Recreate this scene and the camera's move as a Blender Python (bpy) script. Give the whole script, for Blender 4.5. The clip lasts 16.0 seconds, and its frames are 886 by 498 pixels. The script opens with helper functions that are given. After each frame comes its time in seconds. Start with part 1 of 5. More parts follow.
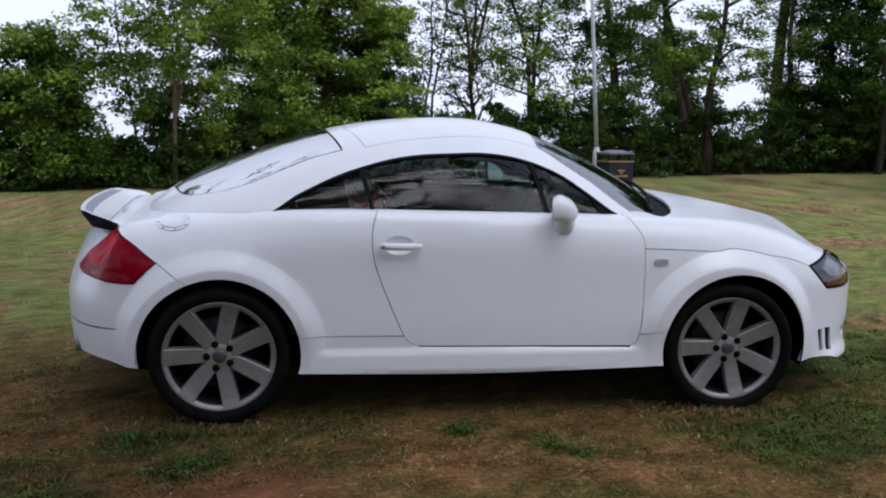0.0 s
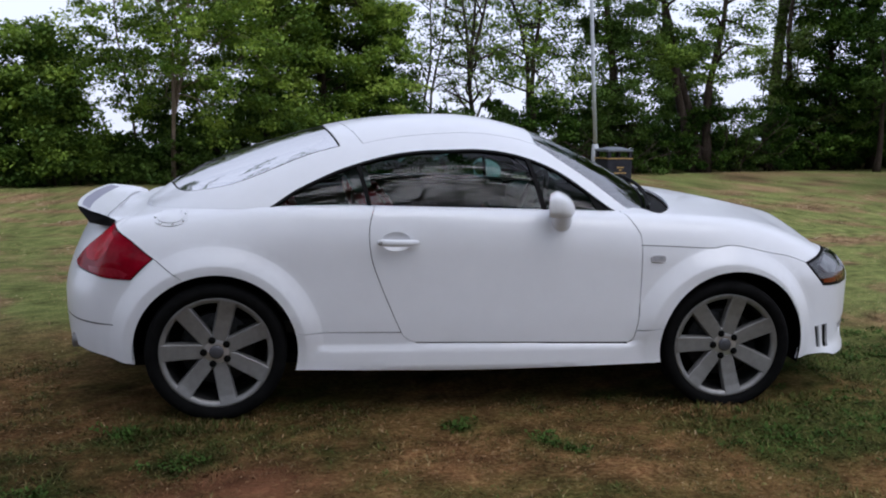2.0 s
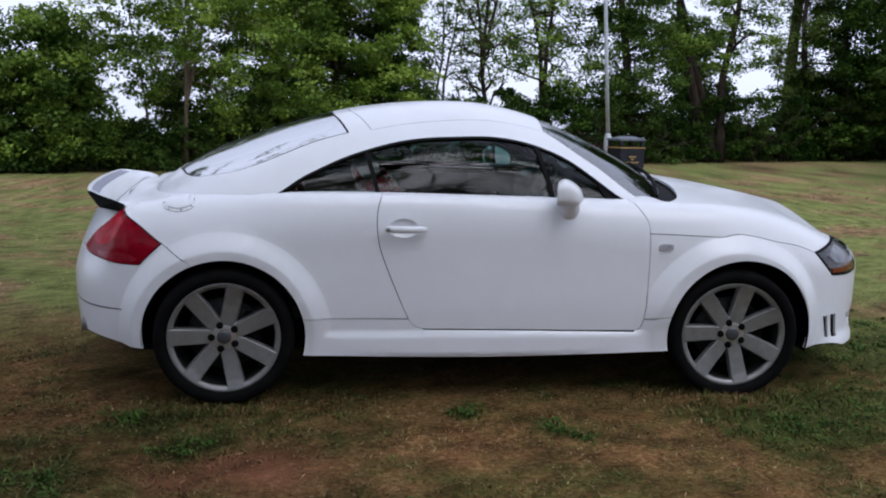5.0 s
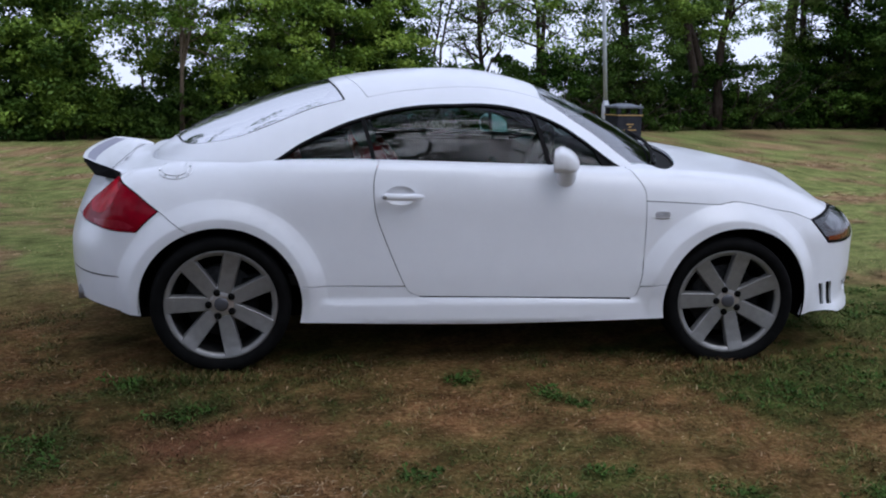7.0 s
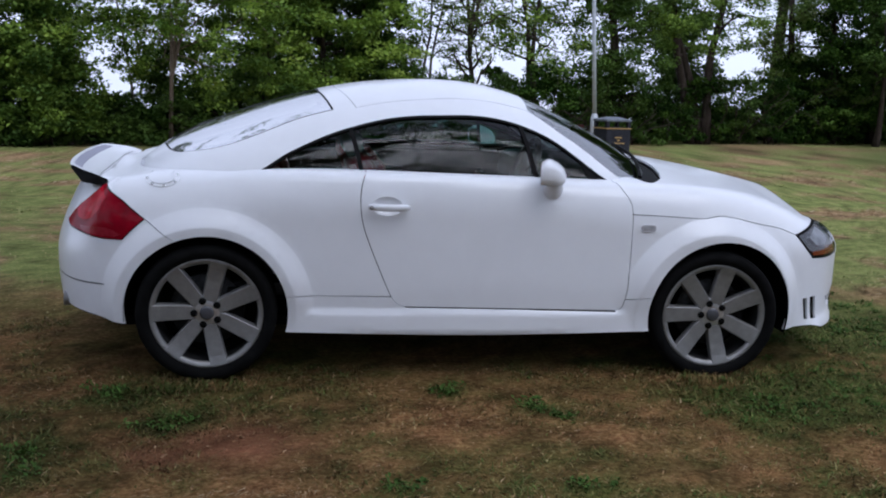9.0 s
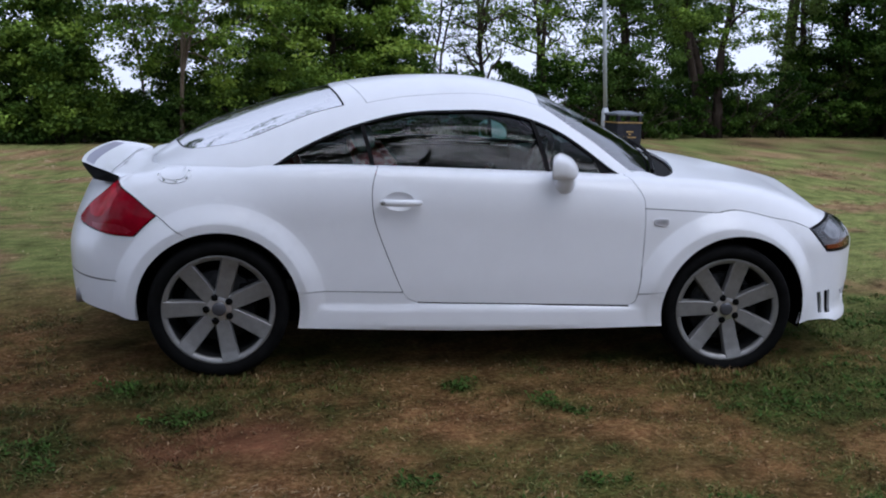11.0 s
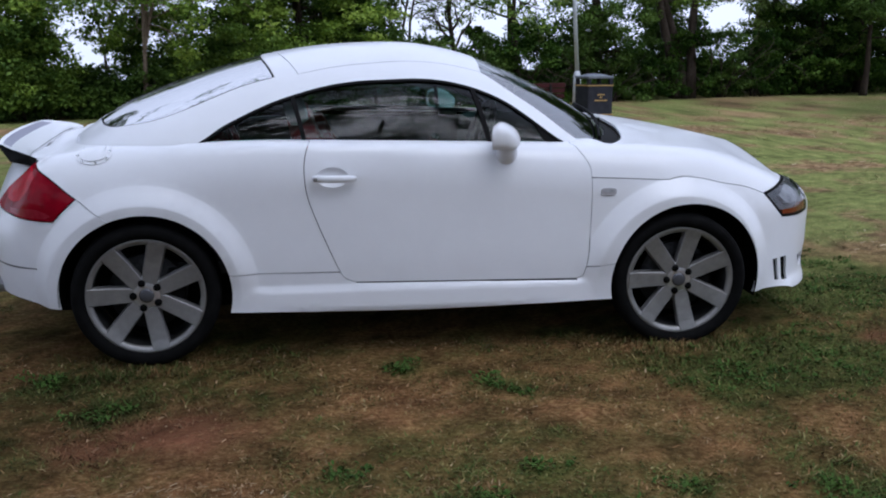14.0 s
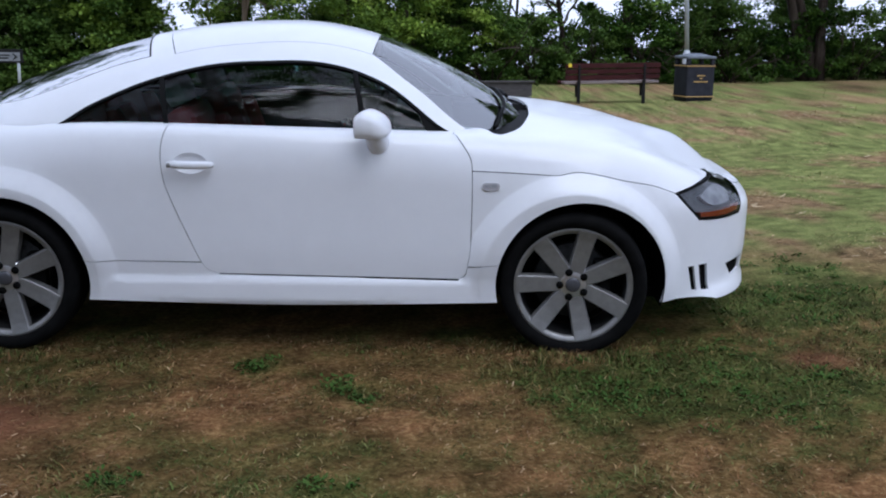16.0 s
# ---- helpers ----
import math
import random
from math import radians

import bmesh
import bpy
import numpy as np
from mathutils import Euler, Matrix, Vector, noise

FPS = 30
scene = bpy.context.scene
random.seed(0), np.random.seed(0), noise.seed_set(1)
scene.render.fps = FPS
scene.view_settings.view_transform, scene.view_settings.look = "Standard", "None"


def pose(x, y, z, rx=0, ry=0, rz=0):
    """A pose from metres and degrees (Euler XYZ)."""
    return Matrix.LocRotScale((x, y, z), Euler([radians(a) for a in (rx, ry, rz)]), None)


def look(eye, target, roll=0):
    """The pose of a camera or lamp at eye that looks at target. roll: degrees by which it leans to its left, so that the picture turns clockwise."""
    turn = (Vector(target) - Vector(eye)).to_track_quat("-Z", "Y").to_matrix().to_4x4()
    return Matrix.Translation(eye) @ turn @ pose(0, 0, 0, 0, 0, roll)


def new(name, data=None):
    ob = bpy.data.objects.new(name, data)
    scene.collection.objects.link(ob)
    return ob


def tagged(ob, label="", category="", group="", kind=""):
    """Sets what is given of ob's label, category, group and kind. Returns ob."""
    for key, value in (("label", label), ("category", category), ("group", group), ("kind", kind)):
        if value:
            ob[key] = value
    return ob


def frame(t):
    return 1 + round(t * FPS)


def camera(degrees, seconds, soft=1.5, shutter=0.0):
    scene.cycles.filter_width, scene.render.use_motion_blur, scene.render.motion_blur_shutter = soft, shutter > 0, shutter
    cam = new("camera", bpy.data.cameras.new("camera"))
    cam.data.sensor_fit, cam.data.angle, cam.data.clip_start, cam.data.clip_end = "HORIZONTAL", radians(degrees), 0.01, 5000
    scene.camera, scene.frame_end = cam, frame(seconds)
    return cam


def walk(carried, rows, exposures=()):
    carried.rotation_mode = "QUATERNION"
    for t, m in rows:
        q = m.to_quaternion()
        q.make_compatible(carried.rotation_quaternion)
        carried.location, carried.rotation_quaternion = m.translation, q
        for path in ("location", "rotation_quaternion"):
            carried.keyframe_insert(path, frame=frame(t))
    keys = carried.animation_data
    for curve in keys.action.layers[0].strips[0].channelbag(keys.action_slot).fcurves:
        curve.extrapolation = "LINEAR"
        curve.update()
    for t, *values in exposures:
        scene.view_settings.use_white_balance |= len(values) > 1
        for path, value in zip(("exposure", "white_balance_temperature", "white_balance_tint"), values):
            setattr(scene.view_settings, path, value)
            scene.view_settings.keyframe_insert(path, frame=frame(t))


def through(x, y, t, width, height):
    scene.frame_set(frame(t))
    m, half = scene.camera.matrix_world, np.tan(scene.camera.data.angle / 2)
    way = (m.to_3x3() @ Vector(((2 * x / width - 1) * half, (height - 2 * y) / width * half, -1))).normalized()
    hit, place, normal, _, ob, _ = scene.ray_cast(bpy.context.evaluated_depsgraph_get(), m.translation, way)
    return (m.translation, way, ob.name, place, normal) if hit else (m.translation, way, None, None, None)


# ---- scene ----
cam = camera(46.0, 16.0, soft=2.0)
PATH = [
    (0, (-0.933, -5.525, 1.609), (-0.628, -3.577, 1.275), 1.4),
    (0.5, (-0.921, -5.53, 1.609), (-0.616, -3.581, 1.282), 1.5),
    (1, (-0.915, -5.526, 1.607), (-0.605, -3.579, 1.274), 1.4),
    (1.5, (-0.915, -5.527, 1.607), (-0.608, -3.58, 1.269), 0.9),
    (2, (-0.925, -5.528, 1.607), (-0.618, -3.581, 1.267), 1.5),
    (2.5, (-0.927, -5.53, 1.607), (-0.623, -3.582, 1.27), 1.6),
    (3, (-0.931, -5.529, 1.608), (-0.627, -3.581, 1.272), 2.0),
    (3.5, (-0.928, -5.521, 1.604), (-0.628, -3.572, 1.269), 1.9),
    (4, (-0.914, -5.531, 1.601), (-0.625, -3.581, 1.265), 1.6),
    (6.5, (-0.901, -5.539, 1.6), (-0.624, -3.602, 1.185), 2.1),
    (7, (-0.901, -5.541, 1.599), (-0.612, -3.607, 1.177), 1.8),
    (7.5, (-0.899, -5.553, 1.6), (-0.602, -3.624, 1.166), 2.4),
    (8, (-0.893, -5.555, 1.6), (-0.576, -3.627, 1.173), 2.5),
    (8.5, (-0.896, -5.55, 1.603), (-0.572, -3.621, 1.183), 3.0),
    (9, (-0.894, -5.551, 1.603), (-0.583, -3.617, 1.202), 2.6),
    (11.5, (-0.899, -5.537, 1.599), (-0.612, -3.602, 1.181), 2.3),
    (12, (-0.909, -5.543, 1.601), (-0.63, -3.609, 1.175), 2.6),
    (12.5, (-0.899, -5.552, 1.599), (-0.614, -3.619, 1.172), 1.8),
    (13, (-0.868, -5.561, 1.597), (-0.587, -3.629, 1.162), 1.4),
    (13.5, (-0.8, -5.468, 1.592), (-0.539, -3.541, 1.125), 0.8),
    (14, (-0.669, -5.358, 1.599), (-0.347, -3.441, 1.128), 0.8),
    (14.5, (-0.371, -5.367, 1.589), (-0.009, -3.468, 1.079), 2.2),
    (15, (-0.083, -5.344, 1.62), (0.12, -3.44, 1.043), 2.2),
    (15.5, (0.233, -5.225, 1.63), (0.293, -3.306, 1.073), 3.8),
    (16, (0.563, -5.148, 1.626), (0.603, -3.217, 1.106), 1.0),
]
# the car stands on a bank that falls 3 degrees towards the camera: FIELD turns the car's own level into the world's
FIELD = Matrix.Translation((0, .9, 0)) @ pose(0, 0, 0, 3.06) @ Matrix.Translation((0, -.9, 0))
walk(cam, [(t, FIELD @ look(eye, target, roll)) for t, eye, target, roll in PATH], exposures=((0, .72, 5970, 15), (4, .72, 5970, 15), (7, .73, 5700, 15), (13, .74, 5700, 15), (16, .91, 5580, 14)))

# ---- world ----
world = bpy.data.worlds.new("sky")
scene.world = world
world.use_nodes = True
nt = world.node_tree
sky = nt.nodes.new("ShaderNodeTexSky")
sky.sky_type, sky.sun_disc = "NISHITA", False
sky.sun_elevation, sky.sun_rotation = radians(72), radians(140)
sky.air_density, sky.dust_density, sky.ozone_density = 1.0, 1.2, 1.5
pale = nt.nodes.new("ShaderNodeHueSaturation")          # thin cloud takes most of the blue out
pale.inputs["Saturation"].default_value = .5
nt.links.new(sky.outputs[0], pale.inputs["Color"])
veil = nt.nodes.new("ShaderNodeMix")                    # even cloud over the clear sky
veil.data_type = "RGBA"
veil.inputs[0].default_value = .88
veil.inputs[7].default_value = (3.75, 3.95, 4.5, 1)
nt.links.new(pale.outputs[0], veil.inputs[6])
nt.links.new(veil.outputs[2], nt.nodes["Background"].inputs[0])
nt.nodes["Background"].inputs[1].default_value = .15
sun = new("sun", bpy.data.lights.new("sun", "SUN"))
sun.data.energy, sun.data.angle, sun.data.color = 1.25, radians(45), (1, .98, .95)
sun.matrix_basis = look((0, 0, 0), (-.20, .46, -.86))

# ---- materials ----
def node_mat(name, base=(.5, .5, .5), rough=.5, metal=0.0, coat=0.0, spec=.5, trans=0.0, ior=1.45):
    m = bpy.data.materials.new(name)
    m.use_nodes = True
    b = m.node_tree.nodes["Principled BSDF"]
    b.inputs["Base Color"].default_value = (*base, 1)
    b.inputs["Roughness"].default_value = rough
    b.inputs["Metallic"].default_value = metal
    b.inputs["Coat Weight"].default_value = coat
    b.inputs["Coat Roughness"].default_value = .03
    b.inputs["Specular IOR Level"].default_value = spec
    b.inputs["Transmission Weight"].default_value = trans
    b.inputs["IOR"].default_value = ior
    return m


def add_node(m, kind, **values):
    n = m.node_tree.nodes.new(kind)
    for key, v in values.items():
        n.inputs[key].default_value = v
    return n


def join(m, a, out, b, inp):
    m.node_tree.links.new(a.outputs[out], b.inputs[inp])


def bsdf(m):
    return m.node_tree.nodes["Principled BSDF"]


def ramp(m, stops):
    n = m.node_tree.nodes.new("ShaderNodeValToRGB")
    el = n.color_ramp.elements
    while len(el) < len(stops):
        el.new(.5)
    for e, (at, c) in zip(el, stops):
        e.position, e.color = at, (*c, 1)
    return n


def vary(m, scale, stops, detail=6.0, target="Base Color", coords="Object", stretch=None):
    """Drive a channel by noise at the given scale through a colour ramp."""
    tc = m.node_tree.nodes.new("ShaderNodeTexCoord")
    noi = add_node(m, "ShaderNodeTexNoise", Scale=scale, Detail=detail, Roughness=.62)
    if stretch:
        mp = m.node_tree.nodes.new("ShaderNodeMapping")
        mp.inputs["Scale"].default_value = stretch
        join(m, tc, coords, mp, "Vector")
        join(m, mp, "Vector", noi, "Vector")
    else:
        join(m, tc, coords, noi, "Vector")
    r = ramp(m, stops)
    join(m, noi, "Fac", r, "Fac")
    if target:
        join(m, r, "Color", bsdf(m), target)
    return noi, r


def bump(m, scale, strength, distance=.01, detail=4.0):
    tc = m.node_tree.nodes.new("ShaderNodeTexCoord")
    noi = add_node(m, "ShaderNodeTexNoise", Scale=scale, Detail=detail)
    b = add_node(m, "ShaderNodeBump", Strength=strength, Distance=distance)
    join(m, tc, "Object", noi, "Vector")
    join(m, noi, "Fac", b, "Height")
    join(m, b, "Normal", bsdf(m), "Normal")
    return m


def grey(v):
    return (v, v, v)


def glass_mat(name, tint, mirror):
    """Thin glazing: tinted see-through mixed with a mirror by Fresnel."""
    m = bpy.data.materials.new(name)
    m.use_nodes = True
    t = m.node_tree
    t.nodes.clear()
    out = t.nodes.new("ShaderNodeOutputMaterial")
    mix = t.nodes.new("ShaderNodeMixShader")
    fre = t.nodes.new("ShaderNodeFresnel")
    fre.inputs["IOR"].default_value = mirror
    see = t.nodes.new("ShaderNodeBsdfTransparent")
    see.inputs["Color"].default_value = (*tint, 1)
    glo = t.nodes.new("ShaderNodeBsdfGlossy")
    glo.inputs["Roughness"].default_value = .01
    glo.inputs["Color"].default_value = (1, 1, 1, 1)
    t.links.new(fre.outputs[0], mix.inputs[0])
    t.links.new(see.outputs[0], mix.inputs[1])
    t.links.new(glo.outputs[0], mix.inputs[2])
    t.links.new(mix.outputs[0], out.inputs[0])
    return m


PAINT = node_mat("white_paint", (.82, .83, .85), .34, coat=.4)
vary(PAINT, 9, [(.3, (.81, .82, .845)), (.7, (.835, .845, .87))])
RUBBER = bump(node_mat("tyre_rubber", grey(.006), .8, spec=.06), 60, .25)
vary(RUBBER, 14, [(.35, grey(.004)), (.7, grey(.008))])
BLACK = node_mat("black_trim", grey(.006), .55, spec=.05)
vary(BLACK, 30, [(.3, grey(.005)), (.7, grey(.011))])
DARK = node_mat("dark_underside", grey(.006), .95, spec=.03)
vary(DARK, 8, [(.3, grey(.004)), (.7, grey(.009))])
ALLOY = bump(node_mat("grey_alloy", (.34, .335, .33), .5, metal=.75), 220, .06)
vary(ALLOY, 25, [(.3, (.27, .265, .26)), (.7, (.35, .345, .335))])
HUBMETAL = node_mat("bright_alloy", (.62, .62, .64), .3, metal=.8)
BARREL = node_mat("rim_barrel", grey(.03), .6, metal=.5)
vary(BARREL, 30, [(.3, grey(.018)), (.7, grey(.04))])
DISC = node_mat("brake_steel", grey(.05), .6, metal=.9)
vary(DISC, 40, [(.3, grey(.025)), (.7, grey(.07))])
CAPM = node_mat("cap_plastic", (.09, .09, .10), .4, metal=.4)
CHROME = node_mat("chrome", grey(.75), .12, metal=1.0)
REDLENS = node_mat("red_lens", (.45, .004, .016), .22, coat=.16, spec=.05)
vary(REDLENS, 6, [(.3, (.15, .001, .008)), (.7, (.34, .003, .016))])
REDLAMP = node_mat("red_lamp", (.46, .004, .016), .24, coat=.16, spec=.05)
vary(REDLAMP, 16, [(.35, (.34, .002, .014)), (.65, (.55, .004, .024))])
PALELAMP = node_mat("pale_red_lamp", (.42, .030, .055), .3, coat=.3, spec=.1)
vary(PALELAMP, 22, [(.35, (.22, .004, .014)), (.65, (.32, .022, .042))])
LAMPGREY = node_mat("lamp_housing", (.13, .135, .14), .3, metal=.3)
vary(LAMPGREY, 12, [(.3, (.05, .052, .056)), (.7, (.11, .113, .12))])
REFLECT = node_mat("lamp_reflector", (.40, .42, .45), .35, metal=.5)
vary(REFLECT, 14, [(.3, (.20, .21, .23)), (.7, (.55, .57, .60))])
REPEATER = node_mat("repeater_lens", (.46, .45, .47), .25, coat=.3)
AMBER = node_mat("amber_lens", (.22, .042, .012), .25, coat=.4)
CLEAR = glass_mat("lamp_cover", (.94, .95, .96), 1.45)
GLASS = glass_mat("tinted_glass", (.34, .50, .46), 1.32)
SCREEN = glass_mat("windscreen_glass", (.60, .72, .69), 3.2)
REARGLASS = glass_mat("rear_glass", (.20, .24, .23), 16.0)
LEATHER = bump(node_mat("red_leather", (.20, .022, .022), .48), 120, .15)
vary(LEATHER, 10, [(.3, (.34, .012, .018)), (.7, (.50, .022, .03))])
CABIN = bump(node_mat("cabin_plastic", grey(.022), .6), 180, .1)
vary(CABIN, 12, [(.3, grey(.016)), (.7, grey(.03))])
LIGHTLEATHER = node_mat("pale_leather", (.45, .44, .42), .5)
vary(LIGHTLEATHER, 10, [(.3, (.4, .39, .37)), (.7, (.5, .49, .47))])
SILVERBAND = node_mat("silver_band", (.26, .26, .33), .4)


# ---- mesh tools ----
from mathutils.geometry import delaunay_2d_cdt


def mesh_of(name, bm, material):
    me = bpy.data.meshes.new(name)
    bm.to_mesh(me)
    bm.free()
    me.materials.append(material)
    return me


def part(name, bm, material, parent, label=""):
    ob = new(name, mesh_of(name, bm, material))
    ob.parent = parent
    return tagged(ob, label)


def thing(name, label, category, at=(0, 0, 0), turn=0.0, group="", kind=""):
    ob = new(name)
    ob.empty_display_size = .2
    ob.matrix_basis = pose(*at, 0, 0, turn)
    return tagged(ob, label, category, group, kind)


def slab(bm, centre, size, bevel=.006, m=None):
    """A bevelled block."""
    r = bmesh.ops.create_cube(bm, size=1, matrix=(m or Matrix()) @ Matrix.Translation(centre) @ Matrix.Diagonal((*size, 1)))
    if bevel:
        es = list({e for v in r["verts"] for e in v.link_edges})
        bmesh.ops.bevel(bm, geom=es, offset=bevel, segments=2, profile=.6, affect="EDGES")
    return bm


def lathe(bm, profile, m, segments=64, smooth_faces=True):
    """Turn (radius, height) pairs about the local z axis of m."""
    rings = []
    for r, h in profile:
        rings.append([bm.verts.new(m @ Vector((r * math.cos(2 * math.pi * i / segments), r * math.sin(2 * math.pi * i / segments), h))) for i in range(segments)])
    for a, b in zip(rings, rings[1:]):
        for i in range(segments):
            f = bm.faces.new((a[i], a[(i + 1) % segments], b[(i + 1) % segments], b[i]))
            f.smooth = smooth_faces
    return bm


def tube(bm, points, radii, sides=8):
    """A tapered tube through points, with closed ends."""
    rings = []
    for i, p in enumerate(points):
        p = Vector(p)
        d = (Vector(points[min(i + 1, len(points) - 1)]) - Vector(points[max(i - 1, 0)])).normalized()
        a = d.orthogonal().normalized()
        b = d.cross(a)
        r = radii[i] if hasattr(radii, "__len__") else radii
        rings.append([bm.verts.new(p + (a * math.cos(2 * math.pi * k / sides) + b * math.sin(2 * math.pi * k / sides)) * r) for k in range(sides)])
    # keep the rings from twisting
    for i in range(1, len(rings)):
        best = min(range(sides), key=lambda s: sum((rings[i][(k + s) % sides].co - rings[i - 1][k].co).length for k in range(0, sides, 2)))
        rings[i] = rings[i][best:] + rings[i][:best]
    for a, b in zip(rings, rings[1:]):
        for k in range(sides):
            f = bm.faces.new((a[k], a[(k + 1) % sides], b[(k + 1) % sides], b[k]))
            f.smooth = True
    bm.faces.new(rings[0][::-1])
    bm.faces.new(rings[-1])
    return bm


def spline(points, n=6):
    """Catmull-Rom through the points, ends kept."""
    p = np.array(points, float)
    if len(p) < 3:
        return p
    q = np.concatenate([[2 * p[0] - p[1]], p, [2 * p[-1] - p[-2]]])
    out = []
    for i in range(1, len(q) - 2):
        for s in np.arange(n) / n:
            a, b, c, d = q[i - 1], q[i], q[i + 1], q[i + 2]
            out.append(.5 * ((2 * b) + (c - a) * s + (2 * a - 5 * b + 4 * c - d) * s ** 2 + (3 * b - a - 3 * c + d) * s ** 3))
    out.append(p[-1])
    return np.array(out)


def loop(*runs):
    """A closed outline from smooth runs that meet in corners."""
    pts = np.concatenate([spline(r) for r in runs])
    keep = [0]
    for i in range(1, len(pts)):
        if np.hypot(*(pts[i] - pts[keep[-1]])) > 1e-4:
            keep.append(i)
    if np.hypot(*(pts[keep[-1]] - pts[0])) < 1e-4:
        keep.pop()
    return pts[keep]


def area2(p):
    q = np.roll(p, -1, 0)
    return float(np.sum(p[:, 0] * q[:, 1] - q[:, 0] * p[:, 1]))


def inset_loop(p, d):
    if area2(p) < 0:
        p = p[::-1]
    a, b = np.roll(p, 1, 0), np.roll(p, -1, 0)
    e1, e2 = p - a, b - p
    e1 /= np.linalg.norm(e1, axis=1, keepdims=True) + 1e-12
    e2 /= np.linalg.norm(e2, axis=1, keepdims=True) + 1e-12
    n1, n2 = np.stack([-e1[:, 1], e1[:, 0]], 1), np.stack([-e2[:, 1], e2[:, 0]], 1)
    n = n1 + n2
    k = np.clip(np.sum(n * n1, 1, keepdims=True), .6, 2)
    return p + n / k * d


def inside(p, pts):
    x, y = pts[:, 0], pts[:, 1]
    c = np.zeros(len(pts), bool)
    q = np.roll(p, 1, 0)
    for (x1, y1), (x2, y2) in zip(p, q):
        if y1 == y2:
            continue
        hit = (y1 > y) != (y2 > y)
        c ^= hit & (x < (x2 - x1) * (y - y1) / (y2 - y1) + x1)
    return c


def dense(p, step):
    out = []
    for a, b in zip(p, np.roll(p, -1, 0)):
        n = max(1, int(math.ceil(np.hypot(*(b - a)) / step)))
        out += [a + (b - a) * i / n for i in range(n)]
    return np.array(out)


def outward(fn, s, lift):
    e = 1e-3
    p = fn(s[:, 0], s[:, 1])
    a = fn(s[:, 0] + e, s[:, 1]) - fn(s[:, 0] - e, s[:, 1])
    b = fn(s[:, 0], s[:, 1] + e) - fn(s[:, 0], s[:, 1] - e)
    n = np.cross(a, b)
    n /= np.linalg.norm(n, axis=1, keepdims=True) + 1e-12
    return p, n


def sheet(fn, outline_loop, step=.03, gap=.0019, lift=0.0, skirt=.012, holes=(), sides=(1,), guides=()):
    """A panel cut by an outline out of the surface fn, with turned-in edges; sides: 1 near, -1 its mirror image."""
    p = inset_loop(np.array(outline_loop, float), gap)
    rings = [dense(p, step)] + [dense(inset_loop(np.array(h, float), -gap) if gap > 0 else np.array(h, float), step) for h in holes]
    lo, hi = rings[0].min(0), rings[0].max(0)
    gx, gy = np.arange(lo[0], hi[0], step), np.arange(lo[1], hi[1], step * .866)
    grid = np.array([(x + (j % 2) * step / 2, y) for j, y in enumerate(gy) for x in gx])
    ok = inside(rings[0], grid)
    for h in rings[1:]:
        ok &= ~inside(h, grid)
    grid, creases = grid[ok], []
    edge = np.concatenate(rings)
    for g in guides:                                    # lines of points along a crease
        g = np.array(g, float)
        far = np.min(np.hypot(g[:, None, 0] - edge[None, :, 0], g[:, None, 1] - edge[None, :, 1]), axis=1) > .004
        ok = inside(rings[0], g) & far
        for h in rings[1:]:
            ok &= ~inside(h, g)
        g = g[ok]
        if len(g) and len(grid):
            off = np.min(np.hypot(grid[:, None, 0] - g[None, :, 0], grid[:, None, 1] - g[None, :, 1]), axis=1)
            grid = grid[off > .012]
        creases.append(g)
    if len(grid):
        near = np.min(np.hypot(grid[:, None, 0] - edge[None, :, 0], grid[:, None, 1] - edge[None, :, 1]), axis=1)
        grid = grid[near > .55 * step]
    pts = np.concatenate([edge, grid] + creases) if len(grid) else edge
    links, base = [], 0
    for r in rings:
        links += [(base + i, base + (i + 1) % len(r)) for i in range(len(r))]
        base += len(r)
    vs, _, fs, *_ = delaunay_2d_cdt([Vector(v) for v in pts], links, [], 0, 1e-7)
    s = np.array([tuple(v) for v in vs])
    tri = np.array([f for f in fs])
    mid = s[tri].mean(1)
    ok = inside(rings[0], mid)
    for h in rings[1:]:
        ok &= ~inside(h, mid)
    e = np.linalg.norm(s[tri] - s[np.roll(tri, -1, 1)], axis=2).max(1)
    d1, d2 = s[tri[:, 1]] - s[tri[:, 0]], s[tri[:, 2]] - s[tri[:, 0]]
    ok &= np.abs(d1[:, 0] * d2[:, 1] - d1[:, 1] * d2[:, 0]) > .02 * e * e          # no slivers along the edges
    tri = tri[ok]
    a, b, c = s[tri[:, 0]], s[tri[:, 1]], s[tri[:, 2]]
    flip = (b[:, 0] - a[:, 0]) * (c[:, 1] - a[:, 1]) - (c[:, 0] - a[:, 0]) * (b[:, 1] - a[:, 1]) < 0
    tri[flip] = tri[flip][:, ::-1]
    pos, nor = outward(fn, s, 0)
    pos = pos + nor * lift
    low = pos - nor * skirt
    bm = bmesh.new()
    seen = {}
    for t in tri:
        for i in range(3):
            seen[(t[i], t[(i + 1) % 3])] = True
    rim = [e for e in seen if (e[1], e[0]) not in seen]
    for side in sides:
        k = np.array((1, side, 1))
        used = sorted(set(tri.ravel()))
        v = {i: bm.verts.new(pos[i] * k) for i in used}
        for t in tri:
            f = bm.faces.new([v[i] for i in (t if side > 0 else t[::-1])])
            f.smooth = True
        if skirt:
            r = {i for e in rim for i in e}
            up = {i: bm.verts.new(pos[i] * k) for i in r}
            dn = {i: bm.verts.new(low[i] * k) for i in r}
            for i, j in rim:
                q = (up[j], up[i], dn[i], dn[j])
                bm.faces.new(q if side > 0 else q[::-1])
    return bm

